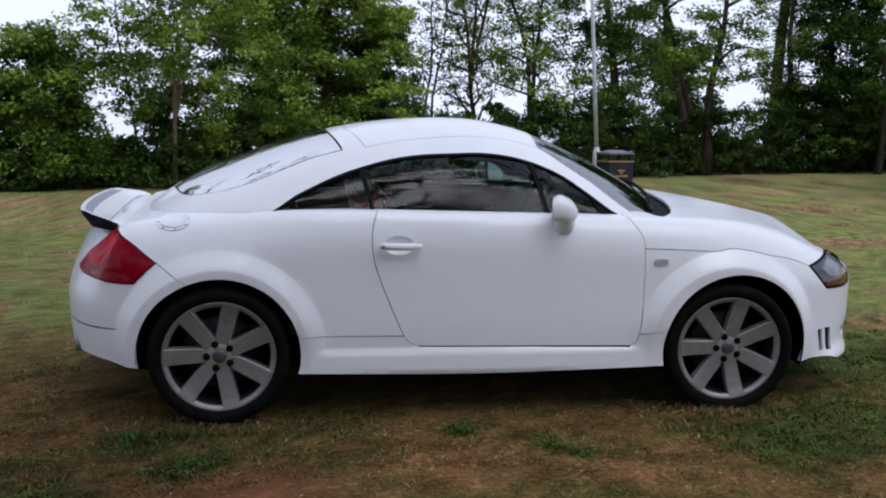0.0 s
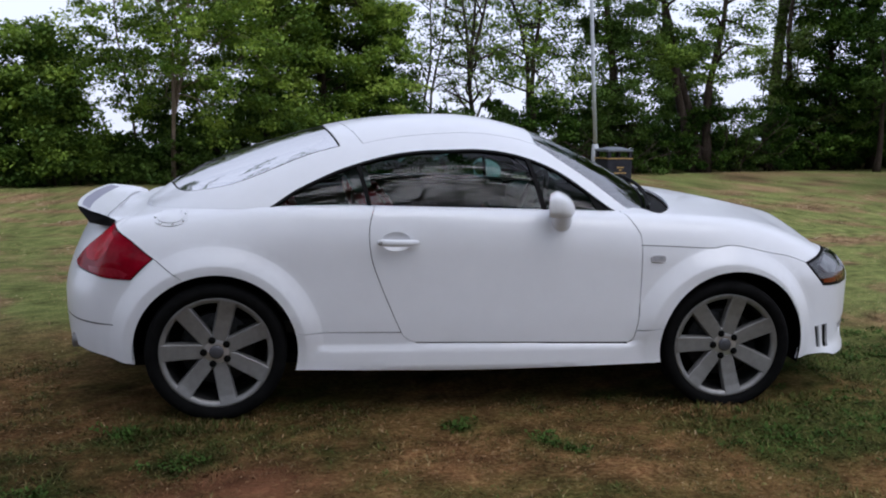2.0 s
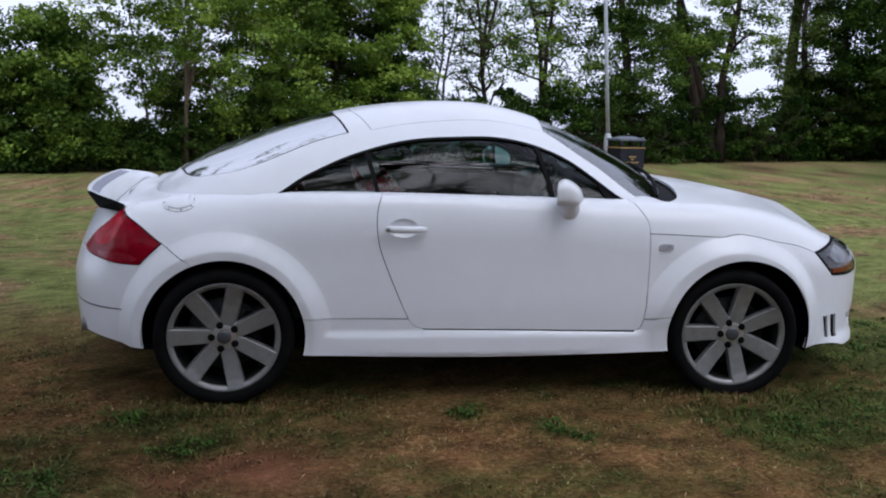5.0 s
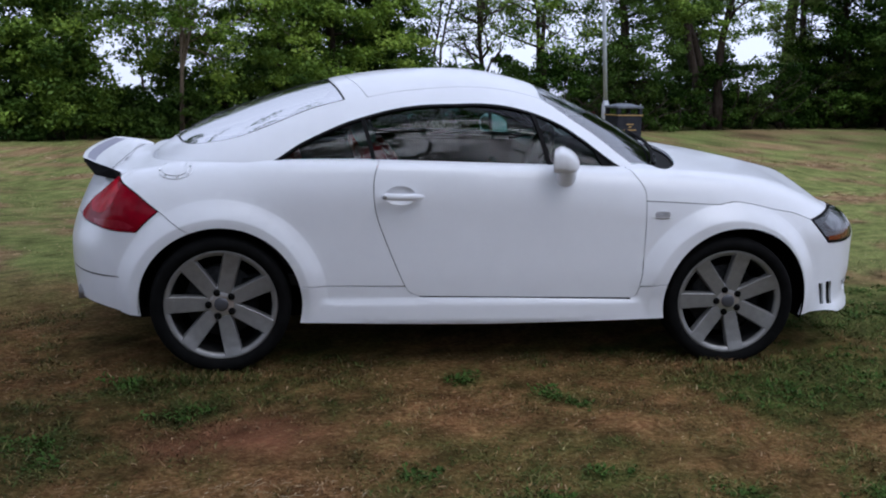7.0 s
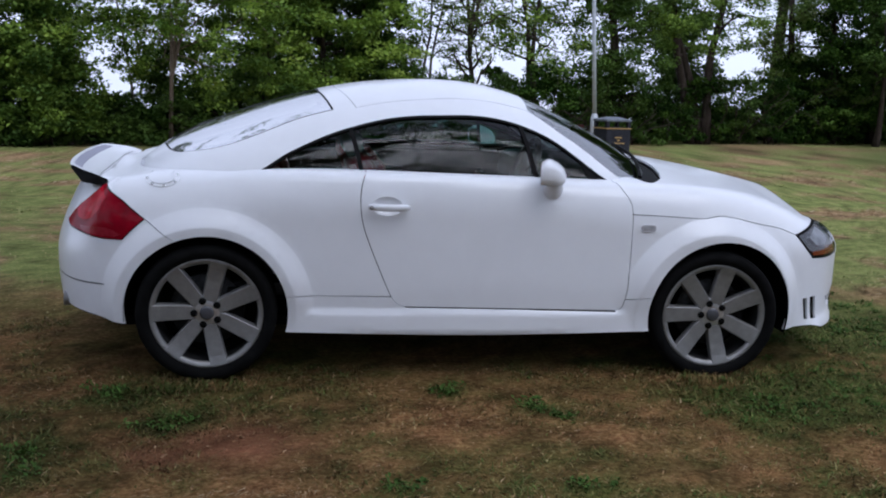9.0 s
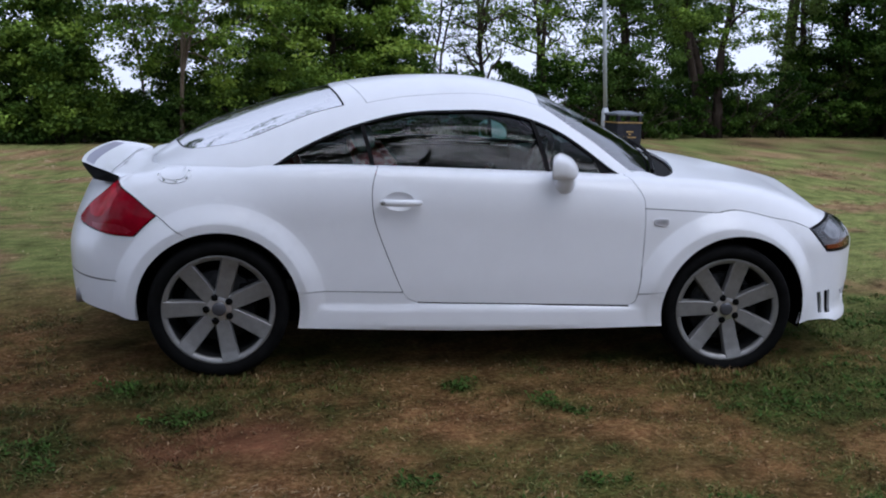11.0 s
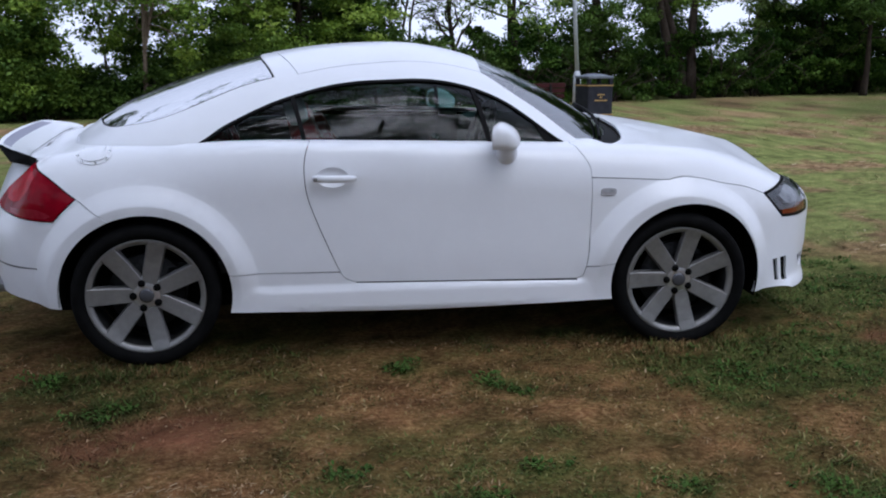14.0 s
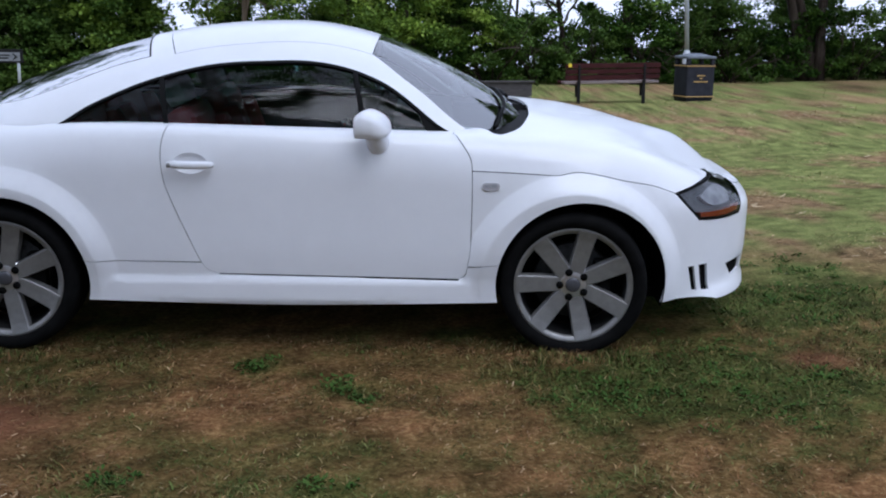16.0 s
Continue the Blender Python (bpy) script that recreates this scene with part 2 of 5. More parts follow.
# ---- ground and grass ----
def vnoise(x, y, seed=0):
    """Smooth lattice noise, 0 to 1."""
    x, y = np.asarray(x, float), np.asarray(y, float)
    i, j = np.floor(x).astype(np.int64), np.floor(y).astype(np.int64)
    fx, fy = x - i, y - j
    fx, fy = fx * fx * (3 - 2 * fx), fy * fy * (3 - 2 * fy)

    def h(a, b):
        n = (a * 374761393 + b * 668265263 + seed * 982451653) & 0x7fffffff
        n = ((n ^ (n >> 13)) * 1274126177) & 0x7fffffff
        return ((n ^ (n >> 16)) & 0xffff) / 65535
    return (h(i, j) * (1 - fx) + h(i + 1, j) * fx) * (1 - fy) + (h(i, j + 1) * (1 - fx) + h(i + 1, j + 1) * fx) * fy


def fbm(x, y, seed=0, octaves=4):
    t, a, s = 0, .5, 0
    for o in range(octaves):
        t = t + a * vnoise(x * 2 ** o, y * 2 ** o, seed + o)
        s += a
        a *= .55
    return t / s


def ease(a, b, x):
    k = np.clip((np.asarray(x, float) - a) / (b - a), 0, 1)
    return k * k * (3 - 2 * k)


SLOPE = math.tan(radians(3.06))


def ground_z(x, y):
    x, y = np.asarray(x, float), np.asarray(y, float)
    d = np.maximum(.9 + .6 - y, 0)
    bank = -SLOPE * np.where(d > 1.2, d - .6, d * d / 2.4)
    bank = np.maximum(bank, -SLOPE * 14)
    far = np.hypot(x, y)
    bank = bank + .022 * np.exp(-((x - 1.22) ** 2 + (y + .95) ** 2) / .12)
    bank = bank + .009 * np.clip(x - 2, -20, 24) * ease(2, 12, y)          # the field leans a little across
    d = np.maximum(y - tree_edge(x) - 8, 0)
    bank = bank - .07 * d * d / (d + 12)                                   # it falls away behind the trees
    return bank + .05 * (fbm(x * .12, y * .12, 5) - .5) * ease(3, 9, y) + 2.5 * (fbm(x * .01, y * .01, 9) - .5) * ease(60, 300, far)


def tree_edge(x):
    """The y at which the trees begin."""
    return 16.8 + .42 * x


LUSH_SPOTS = [(.25, -1.24, .10), (.33, -1.38, .07), (1.2, -2.36, .10), (1.85, -.17, .35), (2.6, .07, .42), (.22, -2.09, .09), (.04, -2.30, .08), (.42, -2.46, .09), (-.17, -2.39, .10), (.69, -2.32, .07), (-.12, -1.06, .10), (-.45, -2.06, .08), (-1.85, -1.78, .24), (-1.33, -1.42, .13), (2.5, -.15, .42), (1.75, -1.2, .55), (2.25, -1.1, .50), (1.35, -1.35, .35), (2.75, .5, .40), (.25, -2.65, .12), (1.3, -2.5, .25), (-1.6, -1.05, .16), (3.4, -.6, .5)]
BARE_SPOTS = [(-1.05, -1.62, .26), (2.30, -.90, .24), (-.2, -1.5, .28), (.75, -1.6, .30), (-2.3, -1.0, .7), (2.55, .9, .22)]


def lush(x, y):
    """0: dry straw and soil, 1: thick green."""
    near = 1.5 * (.42 * fbm(x * 1.1, y * 1.5, 3) + .58 * fbm(x * 4, y * 5, 11) + .50 * fbm(x * 14, y * 14, 17, 2)) - .555
    for cx, cy, r in LUSH_SPOTS:
        near = near + .55 * np.exp(-((x - cx) ** 2 + 1.4 * (y - cy) ** 2) / r ** 2)
    for cx, cy, r in BARE_SPOTS:
        near = near - .32 * np.exp(-((x - cx) ** 2 + 1.6 * (y - cy) ** 2) / r ** 2)
    c, s = math.cos(.05), math.sin(.05)
    along, across = x * c + y * s, -x * s + y * c + .8 * (fbm(x * .8, y * .8, 33) - .5)
    rows = fbm(along * 1.0, across * 1.1, 23) * .62 + fbm(along * 3.2, across * 2.6, 29) * .63
    far = .98 - .88 * ease(.56, .80, rows) + .25 * (fbm(x * .6, y * .6, 31) - .5)
    k = ease(-.4, 1.6, y)
    return np.clip(near * (1 - k) + far * k, 0, 1)


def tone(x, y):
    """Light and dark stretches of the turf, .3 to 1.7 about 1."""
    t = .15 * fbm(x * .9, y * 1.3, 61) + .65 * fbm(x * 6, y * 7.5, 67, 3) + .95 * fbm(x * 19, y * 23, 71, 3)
    tree_shade = 1 - .42 * np.exp(-((x + 2.3) ** 2 / 1.6 + (y + 1.3) ** 2 / 1.2))      # darker behind the car: the trees' shade put into the soil's tone
    return np.clip(1 + 2.5 * (t / 1.75 - .5), .4, 2.0) * tree_shade


def rust(x, y):
    """Bare, reddish earth showing through."""
    t = 0 * x
    for cx, cy, r in ((-1.05, -1.62, .25), (-1.35, -1.75, .14), (2.30, -.90, .12)):
        t = np.maximum(t, np.exp(-((x - cx) ** 2 + 1.8 * (y - cy) ** 2) / r ** 2))
    return np.clip(t * (.35 + 1.1 * fbm(x * 9, y * 9, 81)), 0, .6)


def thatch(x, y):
    """1 on the browner bank by the car, where the green is darker, 0 on the hay field."""
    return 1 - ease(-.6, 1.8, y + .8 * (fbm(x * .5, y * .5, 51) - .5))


def toned(m, mix):
    """Multiply a colour mix by the turf's tone."""
    at = m.node_tree.nodes.new("ShaderNodeAttribute")
    at.attribute_name = "tone"
    red = m.node_tree.nodes.new("ShaderNodeAttribute")
    red.attribute_name = "rust"
    soil = m.node_tree.nodes.new("ShaderNodeMix")
    soil.data_type = "RGBA"
    soil.inputs[7].default_value = (.24, .095, .055, 1)
    m.node_tree.links.new(red.outputs["Fac"], soil.inputs[0])
    m.node_tree.links.new(mix.outputs[2], soil.inputs[6])
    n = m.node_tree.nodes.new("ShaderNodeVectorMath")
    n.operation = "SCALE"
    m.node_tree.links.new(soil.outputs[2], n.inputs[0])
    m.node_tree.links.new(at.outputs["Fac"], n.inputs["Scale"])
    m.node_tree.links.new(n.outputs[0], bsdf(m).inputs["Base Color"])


def ground_mat(name):
    m = node_mat(name, (.1, .1, .04), .95, spec=.03)
    at = m.node_tree.nodes.new("ShaderNodeAttribute")
    at.attribute_name = "lush"
    tc = m.node_tree.nodes.new("ShaderNodeTexCoord")
    fine = add_node(m, "ShaderNodeTexNoise", Scale=38.0, Detail=6.0, Roughness=.7)
    join(m, tc, "Object", fine, "Vector")
    soil = ramp(m, [(.25, (.10, .062, .032)), (.5, (.205, .126, .070)), (.75, (.32, .215, .122))])
    brown = ramp(m, [(.25, (.060, .028, .012)), (.5, (.205, .103, .043)), (.75, (.39, .230, .110))])
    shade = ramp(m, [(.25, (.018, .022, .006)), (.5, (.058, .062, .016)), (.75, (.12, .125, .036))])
    green = ramp(m, [(.25, (.08, .105, .027)), (.5, (.147, .166, .052)), (.75, (.226, .238, .086))])
    join(m, fine, "Fac", soil, "Fac")
    join(m, fine, "Fac", green, "Fac")
    join(m, fine, "Fac", brown, "Fac")
    join(m, fine, "Fac", shade, "Fac")
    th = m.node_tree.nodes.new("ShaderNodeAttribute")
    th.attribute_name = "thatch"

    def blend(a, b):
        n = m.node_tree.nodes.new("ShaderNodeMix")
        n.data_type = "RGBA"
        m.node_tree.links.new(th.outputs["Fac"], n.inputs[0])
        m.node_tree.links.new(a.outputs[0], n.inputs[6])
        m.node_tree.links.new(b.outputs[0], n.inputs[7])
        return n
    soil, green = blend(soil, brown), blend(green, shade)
    mix = m.node_tree.nodes.new("ShaderNodeMix")
    mix.data_type = "RGBA"
    m.node_tree.links.new(at.outputs["Fac"], mix.inputs[0])
    m.node_tree.links.new(soil.outputs[2], mix.inputs[6])
    m.node_tree.links.new(green.outputs[2], mix.inputs[7])
    toned(m, mix)
    b = add_node(m, "ShaderNodeBump", Strength=.7, Distance=.03)
    join(m, fine, "Fac", b, "Height")
    join(m, b, "Normal", bsdf(m), "Normal")
    return m


def spread(lo, hi, fine_lo, fine_hi, step, grow=1.12):
    """Grid lines: even between fine_lo and fine_hi, then ever wider."""
    a = list(np.arange(fine_lo, fine_hi, step))
    s, v = step, a[-1]
    while v < hi:
        s *= grow
        v += s
        a.append(v)
    s, v, left = step, a[0], []
    while v > lo:
        s *= grow
        v -= s
        left.append(v)
    return np.array(left[::-1] + a)


def mesh_from(name, verts, faces, mat, attrs=()):
    """faces: (n, k) array of indices."""
    me = bpy.data.meshes.new(name)
    n, k = faces.shape
    me.vertices.add(len(verts))
    me.vertices.foreach_set("co", np.ascontiguousarray(verts, np.float32).ravel())
    me.loops.add(n * k)
    me.loops.foreach_set("vertex_index", np.ascontiguousarray(faces, np.int32).ravel())
    me.polygons.add(n)
    me.polygons.foreach_set("loop_start", np.arange(0, n * k, k, dtype=np.int32))
    for key, values in attrs:
        me.attributes.new(key, "FLOAT", "POINT").data.foreach_set("value", np.ascontiguousarray(values, np.float32))
    me.update(calc_edges=True)
    me.materials.append(mat)
    return me


xs, ys = spread(-2200, 2200, -5, 7, .07), spread(-900, 2600, -3.6, 6, .07)
gx, gy = np.meshgrid(xs, ys, indexing="ij")
gz = ground_z(gx, gy) + .022 * (fbm(gx * 3, gy * 3, 41) - .5) * (np.hypot(gx, gy) < 30)
idx = np.arange(gx.size).reshape(gx.shape)
quads = np.stack([idx[:-1, :-1], idx[1:, :-1], idx[1:, 1:], idx[:-1, 1:]], -1).reshape(-1, 4)
GROUND = ground_mat("grass_ground")
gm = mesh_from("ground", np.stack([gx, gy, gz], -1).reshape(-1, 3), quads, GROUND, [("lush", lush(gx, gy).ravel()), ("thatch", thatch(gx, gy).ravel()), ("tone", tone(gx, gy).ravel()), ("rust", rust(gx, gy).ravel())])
gm.polygons.foreach_set("use_smooth", np.ones(len(gm.polygons), bool))
tagged(new("ground", gm), "patchy mown grass field with dry brown stretches", "ground", kind="structure")


def blade_mat(name, dry_stops, green_stops):
    m = node_mat(name, (.08, .1, .03), .75, spec=.06)
    at = m.node_tree.nodes.new("ShaderNodeAttribute")
    at.attribute_name = "lush"
    geo = m.node_tree.nodes.new("ShaderNodeNewGeometry")
    dry = ramp(m, dry_stops)
    green = ramp(m, green_stops)
    m.node_tree.links.new(geo.outputs["Random Per Island"], dry.inputs[0])
    m.node_tree.links.new(geo.outputs["Random Per Island"], green.inputs[0])
    mix = m.node_tree.nodes.new("ShaderNodeMix")
    mix.data_type = "RGBA"
    m.node_tree.links.new(at.outputs["Fac"], mix.inputs[0])
    m.node_tree.links.new(dry.outputs[0], mix.inputs[6])
    m.node_tree.links.new(green.outputs[0], mix.inputs[7])
    toned(m, mix)
    return m


BLADES = blade_mat("bank_grass", [(.0, (.137, .066, .029)), (.5, (.255, .131, .058)), (.9, (.345, .210, .110)), (1, (.48, .34, .20))], [(.0, (.042, .068, .014)), (.5, (.070, .100, .024)), (.9, (.105, .138, .036)), (1, (.15, .17, .05))])
HAY = blade_mat("hay_grass", [(.0, (.20, .125, .065)), (.45, (.35, .235, .125)), (.85, (.46, .335, .20)), (1, (.56, .46, .31))], [(.0, (.09, .115, .026)), (.5, (.166, .174, .054)), (.85, (.242, .236, .08)), (1, (.36, .33, .15))])


def grass(name, n, x0, x1, y0, y1, height, width, seed, label, keep=None, mat=BLADES, flat=(1.0, 1.52), grain=(.5, 1.3)):
    rng = np.random.default_rng(seed)
    x, y = rng.uniform(x0, x1, n), rng.uniform(y0, y1, n)
    l = lush(x, y)
    ok = rng.random(n) < .30 + .75 * l
    if keep is not None:
        ok &= keep(x, y)
    x, y, l = x[ok], y[ok], l[ok]
    n = len(x)
    h = height * (.45 + .75 * rng.random(n)) * (.5 + .9 * l)
    a, lean = rng.uniform(0, 2 * np.pi, n), rng.uniform(*flat, n)
    w = width * (.6 + .8 * rng.random(n))
    z = ground_z(x, y) - .006
    dx, dy = np.cos(a), np.sin(a)
    root = np.stack([x, y, z], 1)
    side = np.stack([-dy, dx, 0 * x], 1) * w[:, None] / 2
    tip = root + np.stack([dx * h * np.sin(lean), dy * h * np.sin(lean), h * np.cos(lean) * .9 + .004], 1)
    midp = root * .5 + tip * .5 + np.stack([0 * x, 0 * x, h * .12], 1)
    v = np.stack([root - side, root + side, midp + side * .8, tip, midp - side * .8], 1).reshape(-1, 3)
    b = np.arange(n)[:, None] * 5
    f = np.concatenate([b + np.array([[0, 1, 2]]), b + np.array([[0, 2, 4]]), b + np.array([[4, 2, 3]])], 0)
    lush_v = np.clip(l + rng.normal(0, .30, n), 0, 1)
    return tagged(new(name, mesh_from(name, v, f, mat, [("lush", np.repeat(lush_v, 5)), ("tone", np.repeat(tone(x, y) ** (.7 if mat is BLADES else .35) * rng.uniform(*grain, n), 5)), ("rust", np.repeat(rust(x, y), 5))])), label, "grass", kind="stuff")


def clear_of_car(x, y):
    return ~((np.abs(x) < 2.0) & (np.abs(y - .05) < .72))


grass("near_grass", 225000, -4.2, 5.2, -3.4, .2, .036, .0050, 1, "short dry and green grass blades", keep=clear_of_car)
grass("mid_grass", 100000, -9, 11, .2, 9, .022, .010, 2, "mown grass beyond the car", keep=clear_of_car, mat=HAY, flat=(1.3, 1.55), grain=(.8, 1.25))
grass("far_grass", 110000, -16, 26, 9, 30, .032, .018, 3, "mown grass in front of the trees", keep=lambda x, y: y < tree_edge(x) + 1.5, mat=HAY, flat=(1.3, 1.55), grain=(.8, 1.25))


for wx in (-1.2135, 1.2135):
    grass("tyre_grass", 1500 if wx < 0 else 1900, wx - .26, wx + .26, -1.04, -.80, .036 if wx < 0 else .042, .0045, int(7 + wx), "longer grass round the tyre", flat=(.3, 1.4))


def straw(name, n, x0, x1, y0, y1, length, width, seed, label, mat):
    """Cut stalks lying about, thickest where the turf is driest."""
    rng = np.random.default_rng(seed)
    x, y = rng.uniform(x0, x1, n), rng.uniform(y0, y1, n)
    l = lush(x, y)
    ok = (rng.random(n) < ease(.35, .95, 1 - l)) & clear_of_car(x, y)
    x, y = x[ok], y[ok]
    n = len(x)
    a, ln = rng.uniform(0, np.pi, n), length * rng.uniform(.4, 1.2, n)
    z = ground_z(x, y) + rng.uniform(.002, .032, n)
    p = np.stack([x, y, z], 1)
    d = np.stack([np.cos(a), np.sin(a), rng.normal(0, .16, n)], 1) * ln[:, None] / 2
    w = np.stack([-np.sin(a), np.cos(a), 0 * a + .4], 1) * width / 2
    v = np.stack([p - d - w, p - d + w, p + d + w, p + d - w], 1).reshape(-1, 3)
    f = np.arange(n)[:, None] * 4 + np.array([[0, 1, 2, 3]])
    return tagged(new(name, mesh_from(name, v, f, mat, [("lush", np.repeat(rng.random(n) * .15, 4)), ("tone", np.repeat(.6 + .7 * rng.random(n) ** 2, 4))])), label, "straw", kind="stuff")


straw("hay", 42000, -6, 12, .6, 14, .075, .006, 5, "cut dry hay lying in rows on the grass", HAY)
straw("dead_stalks", 26000, -4, 5, -3.4, .6, .028, .0030, 6, "dead brown stalks among the grass", BLADES)
straw("bleached_stalks", 4500, -2.3, .8, -2.9, -2.1, .030, .0024, 8, "bleached dry stalks lying on the bare bank", HAY)

WEEDLEAF = bump(node_mat("weed_leaf", (.06, .12, .03), .65, spec=.1), 60, .2)
vary(WEEDLEAF, 7, [(.3, (.034, .066, .012)), (.6, (.060, .112, .020)), (.8, (.10, .16, .04))])


def weeds(spots, seed):
    """Low rosettes of broad leaves, scattered over the green spots."""
    rng = np.random.default_rng(seed)
    v, f = [], []
    for cx, cy, r in spots:
        for j in range(2 + int(40 * r)):
            px, py, size = cx + rng.normal(0, r * .55) * (j > 0), cy + rng.normal(0, r * .45) * (j > 0), rng.uniform(.04, .08)
            for k in range(int(10 + 200 * size)):
                a, ln = rng.uniform(0, 2 * math.pi), rng.uniform(.012, .034)
                ox, oy = px + rng.normal(0, size * .45), py + rng.normal(0, size * .38)
                d, n = Vector((math.cos(a), math.sin(a), rng.uniform(.2, 1.8))).normalized(), Vector((-math.sin(a), math.cos(a), 0))
                o = Vector((ox, oy, float(ground_z(ox, oy)) + rng.uniform(-.003, .012)))
                tip = Vector((0, 0, -.35 * ln))
                b = len(v)
                v += [o + q for q in (d * ln * .05, d * ln * .45 + n * ln * .2, d * ln * .85 + n * ln * .15 + tip * .5, d * ln * 1.05 + tip, d * ln * .85 - n * ln * .15 + tip * .5, d * ln * .45 - n * ln * .2)]
                f += [(b, b + 1, b + 2, b + 3), (b, b + 3, b + 4, b + 5)]
    me = mesh_from("weeds", np.array([tuple(q) for q in v]), np.array(f), WEEDLEAF)
    tagged(new("weeds", me), "low broad-leaved weeds among the short grass", "weeds", kind="stuff")


weeds(LUSH_SPOTS, 900)


# ---- car: body surface ----
def smooth(a, b, x):
    k = np.clip((np.asarray(x, float) - a) / (b - a), 0, 1)
    return k * k * (3 - 2 * k)
def curve(knots, x):
    """Monotone-free smooth interpolation through (x, y) knots."""
    k = np.array(knots, float); X, Y = k[:, 0], k[:, 1]
    x = np.clip(np.asarray(x, float), X[0], X[-1])
    d = np.diff(Y) / np.diff(X)
    m = np.concatenate(([d[0]], (d[:-1] * np.diff(X)[1:] + d[1:] * np.diff(X)[:-1]) / (X[2:] - X[:-2]), [d[-1]]))
    i = np.clip(np.searchsorted(X, x, side="right") - 1, 0, len(X) - 2)
    h = X[i + 1] - X[i]; s = (x - X[i]) / h
    return (2*s**3-3*s**2+1)*Y[i] + (s**3-2*s**2+s)*h*m[i] + (3*s**2-2*s**3)*Y[i+1] + (s**3-s**2)*h*m[i+1]
# plan outline, rear middle -> near side -> front middle, by arc length from x = 0
XF, XR, CF, CR, B = 2.125, -1.985, 1.10, -1.15, 0.862
def _outline():
    a = np.linspace(0, math.pi / 2, 400)
    f = np.stack([CF + (XF - CF) * np.sin(a) ** (2 / 2.7), -B * np.cos(a) ** (2 / 2.5)], 1)
    r = np.stack([CR + (XR - CR) * np.sin(a) ** (2 / 3.2), -B * np.cos(a) ** (2 / 2.4)], 1)
    p = np.concatenate([r[::-1], f])
    s = np.concatenate([[0], np.cumsum(np.hypot(*np.diff(p, axis=0).T))])
    s -= np.interp(0, p[:, 0], s)
    return p, s
OP, OS = _outline()
def outline(u):
    x, y = np.interp(u, OS, OP[:, 0]), np.interp(u, OS, OP[:, 1])
    e = 0.01
    tx = np.interp(u + e, OS, OP[:, 0]) - np.interp(u - e, OS, OP[:, 0]); ty = np.interp(u + e, OS, OP[:, 1]) - np.interp(u - e, OS, OP[:, 1])
    l = np.hypot(tx, ty) + 1e-9
    return x, y, -ty / l, tx / l          # inward normal: (-ty, tx)
ZS = [(-1.985, .865), (-1.7, .900), (-1.4, .935), (-.95, .965), (0, .962), (.75, .945), (1.0, .938), (1.4, .905), (1.7, .845), (1.9, .78), (2.125, .70)]
def zs(u): return curve(ZS, outline(u)[0])
FLARE = (.403, .484)                     # lip and outer crease of the wheel flares, from the hub
HUB = ((-1.2135, .318), (1.2135, .318))
def wall(u, z):
    x, y, nx, ny = outline(u)
    top = curve(ZS, x)
    rv = curve([(-1.985, .12), (-1.5, .26), (-.9, .22), (.7, .22), (1.2, .26), (1.7, .26), (2.125, .12)], x)
    rh = curve([(-1.985, .08), (-1.5, .20), (-.9, .095), (.7, .095), (1.1, .13), (1.5, .20), (1.8, .24), (2.125, .13)], x)
    k = np.clip((z - (top - rv)) / rv, 0, 1)
    inset = rh * (1 - np.sqrt(np.maximum(1 - k * k, 0)))
    inset = inset + 0.03 * np.clip((.5 - z) / .3, 0, np.where(np.abs(x) < 1.0, .52, 2)) ** 2 * (1 - smooth(1.5, 1.75, x))         # tuck towards the sill
    swell = (.013 * (1 - smooth(.322, .336, z)) - .010 * (1 - smooth(.212, .232, z))) * (np.abs(x) < 1.0)      # the skirt stands a little proud below the door
    for hx, hz in HUB:
        r = np.hypot(x - hx, z - hz)
        fade = np.where(np.abs(x) < 1.2135, .30 + .70 * smooth(.20, .50, z), 1)      # the flares run out towards the skirt
        swell = np.maximum(swell, sum(np.interp(r + d, [.355, FLARE[0], FLARE[1], 9], [.036, .042, 0, 0]) for d in (-.008, -.004, 0, .004, .008)) / 5 * fade)
    inset = inset - swell
    inset = inset + (.075 * smooth(.50, .82, z) + .02 * smooth(.66, .84, z)) * smooth(1.66, 1.86, -x)      # the tail leans forward above the bumper
    inset = inset - .015 * smooth(1.95, 2.08, x) * smooth(.25, .33, z) * (1 - smooth(.57, .68, z))
    front = smooth(1.72, 1.86, x)
    inset = inset - .020 * front * (1 - smooth(.215, .285, z)) + .006 * smooth(1.93, 2.03, x) * smooth(.27, .31, z) * (1 - smooth(.35, .37, z))
    return x + nx * inset, y + ny * inset
ZC = [(-1.985, .838), (-1.75, .862), (-1.5, .920), (-1.2, .966), (.9, .988), (1.05, .982), (1.3, .950), (1.6, .900), (1.85, .838), (2.0, .782), (2.125, .70)]
def body(u, w):
    """Point of the lower body: w is height up to the shoulder, and beyond it the way in to the middle."""
    u, w = np.asarray(u, float), np.asarray(w, float)
    top = zs(u)
    x, y = wall(u, np.minimum(w, top))
    q = np.clip((w - top) / .7, 0, 1)
    xc = x * (1 - .12 * smooth(1.3, 2.125, x)) * (1 - .12 * smooth(1.3, 1.985, -x))
    px, py = x + (xc - x) * q, y * (1 - q)
    z = np.where(w <= top, w, top + (curve(ZC, px) - top) * (1 - (1 - q) ** 2))
    return np.stack([px, py, z], -1)
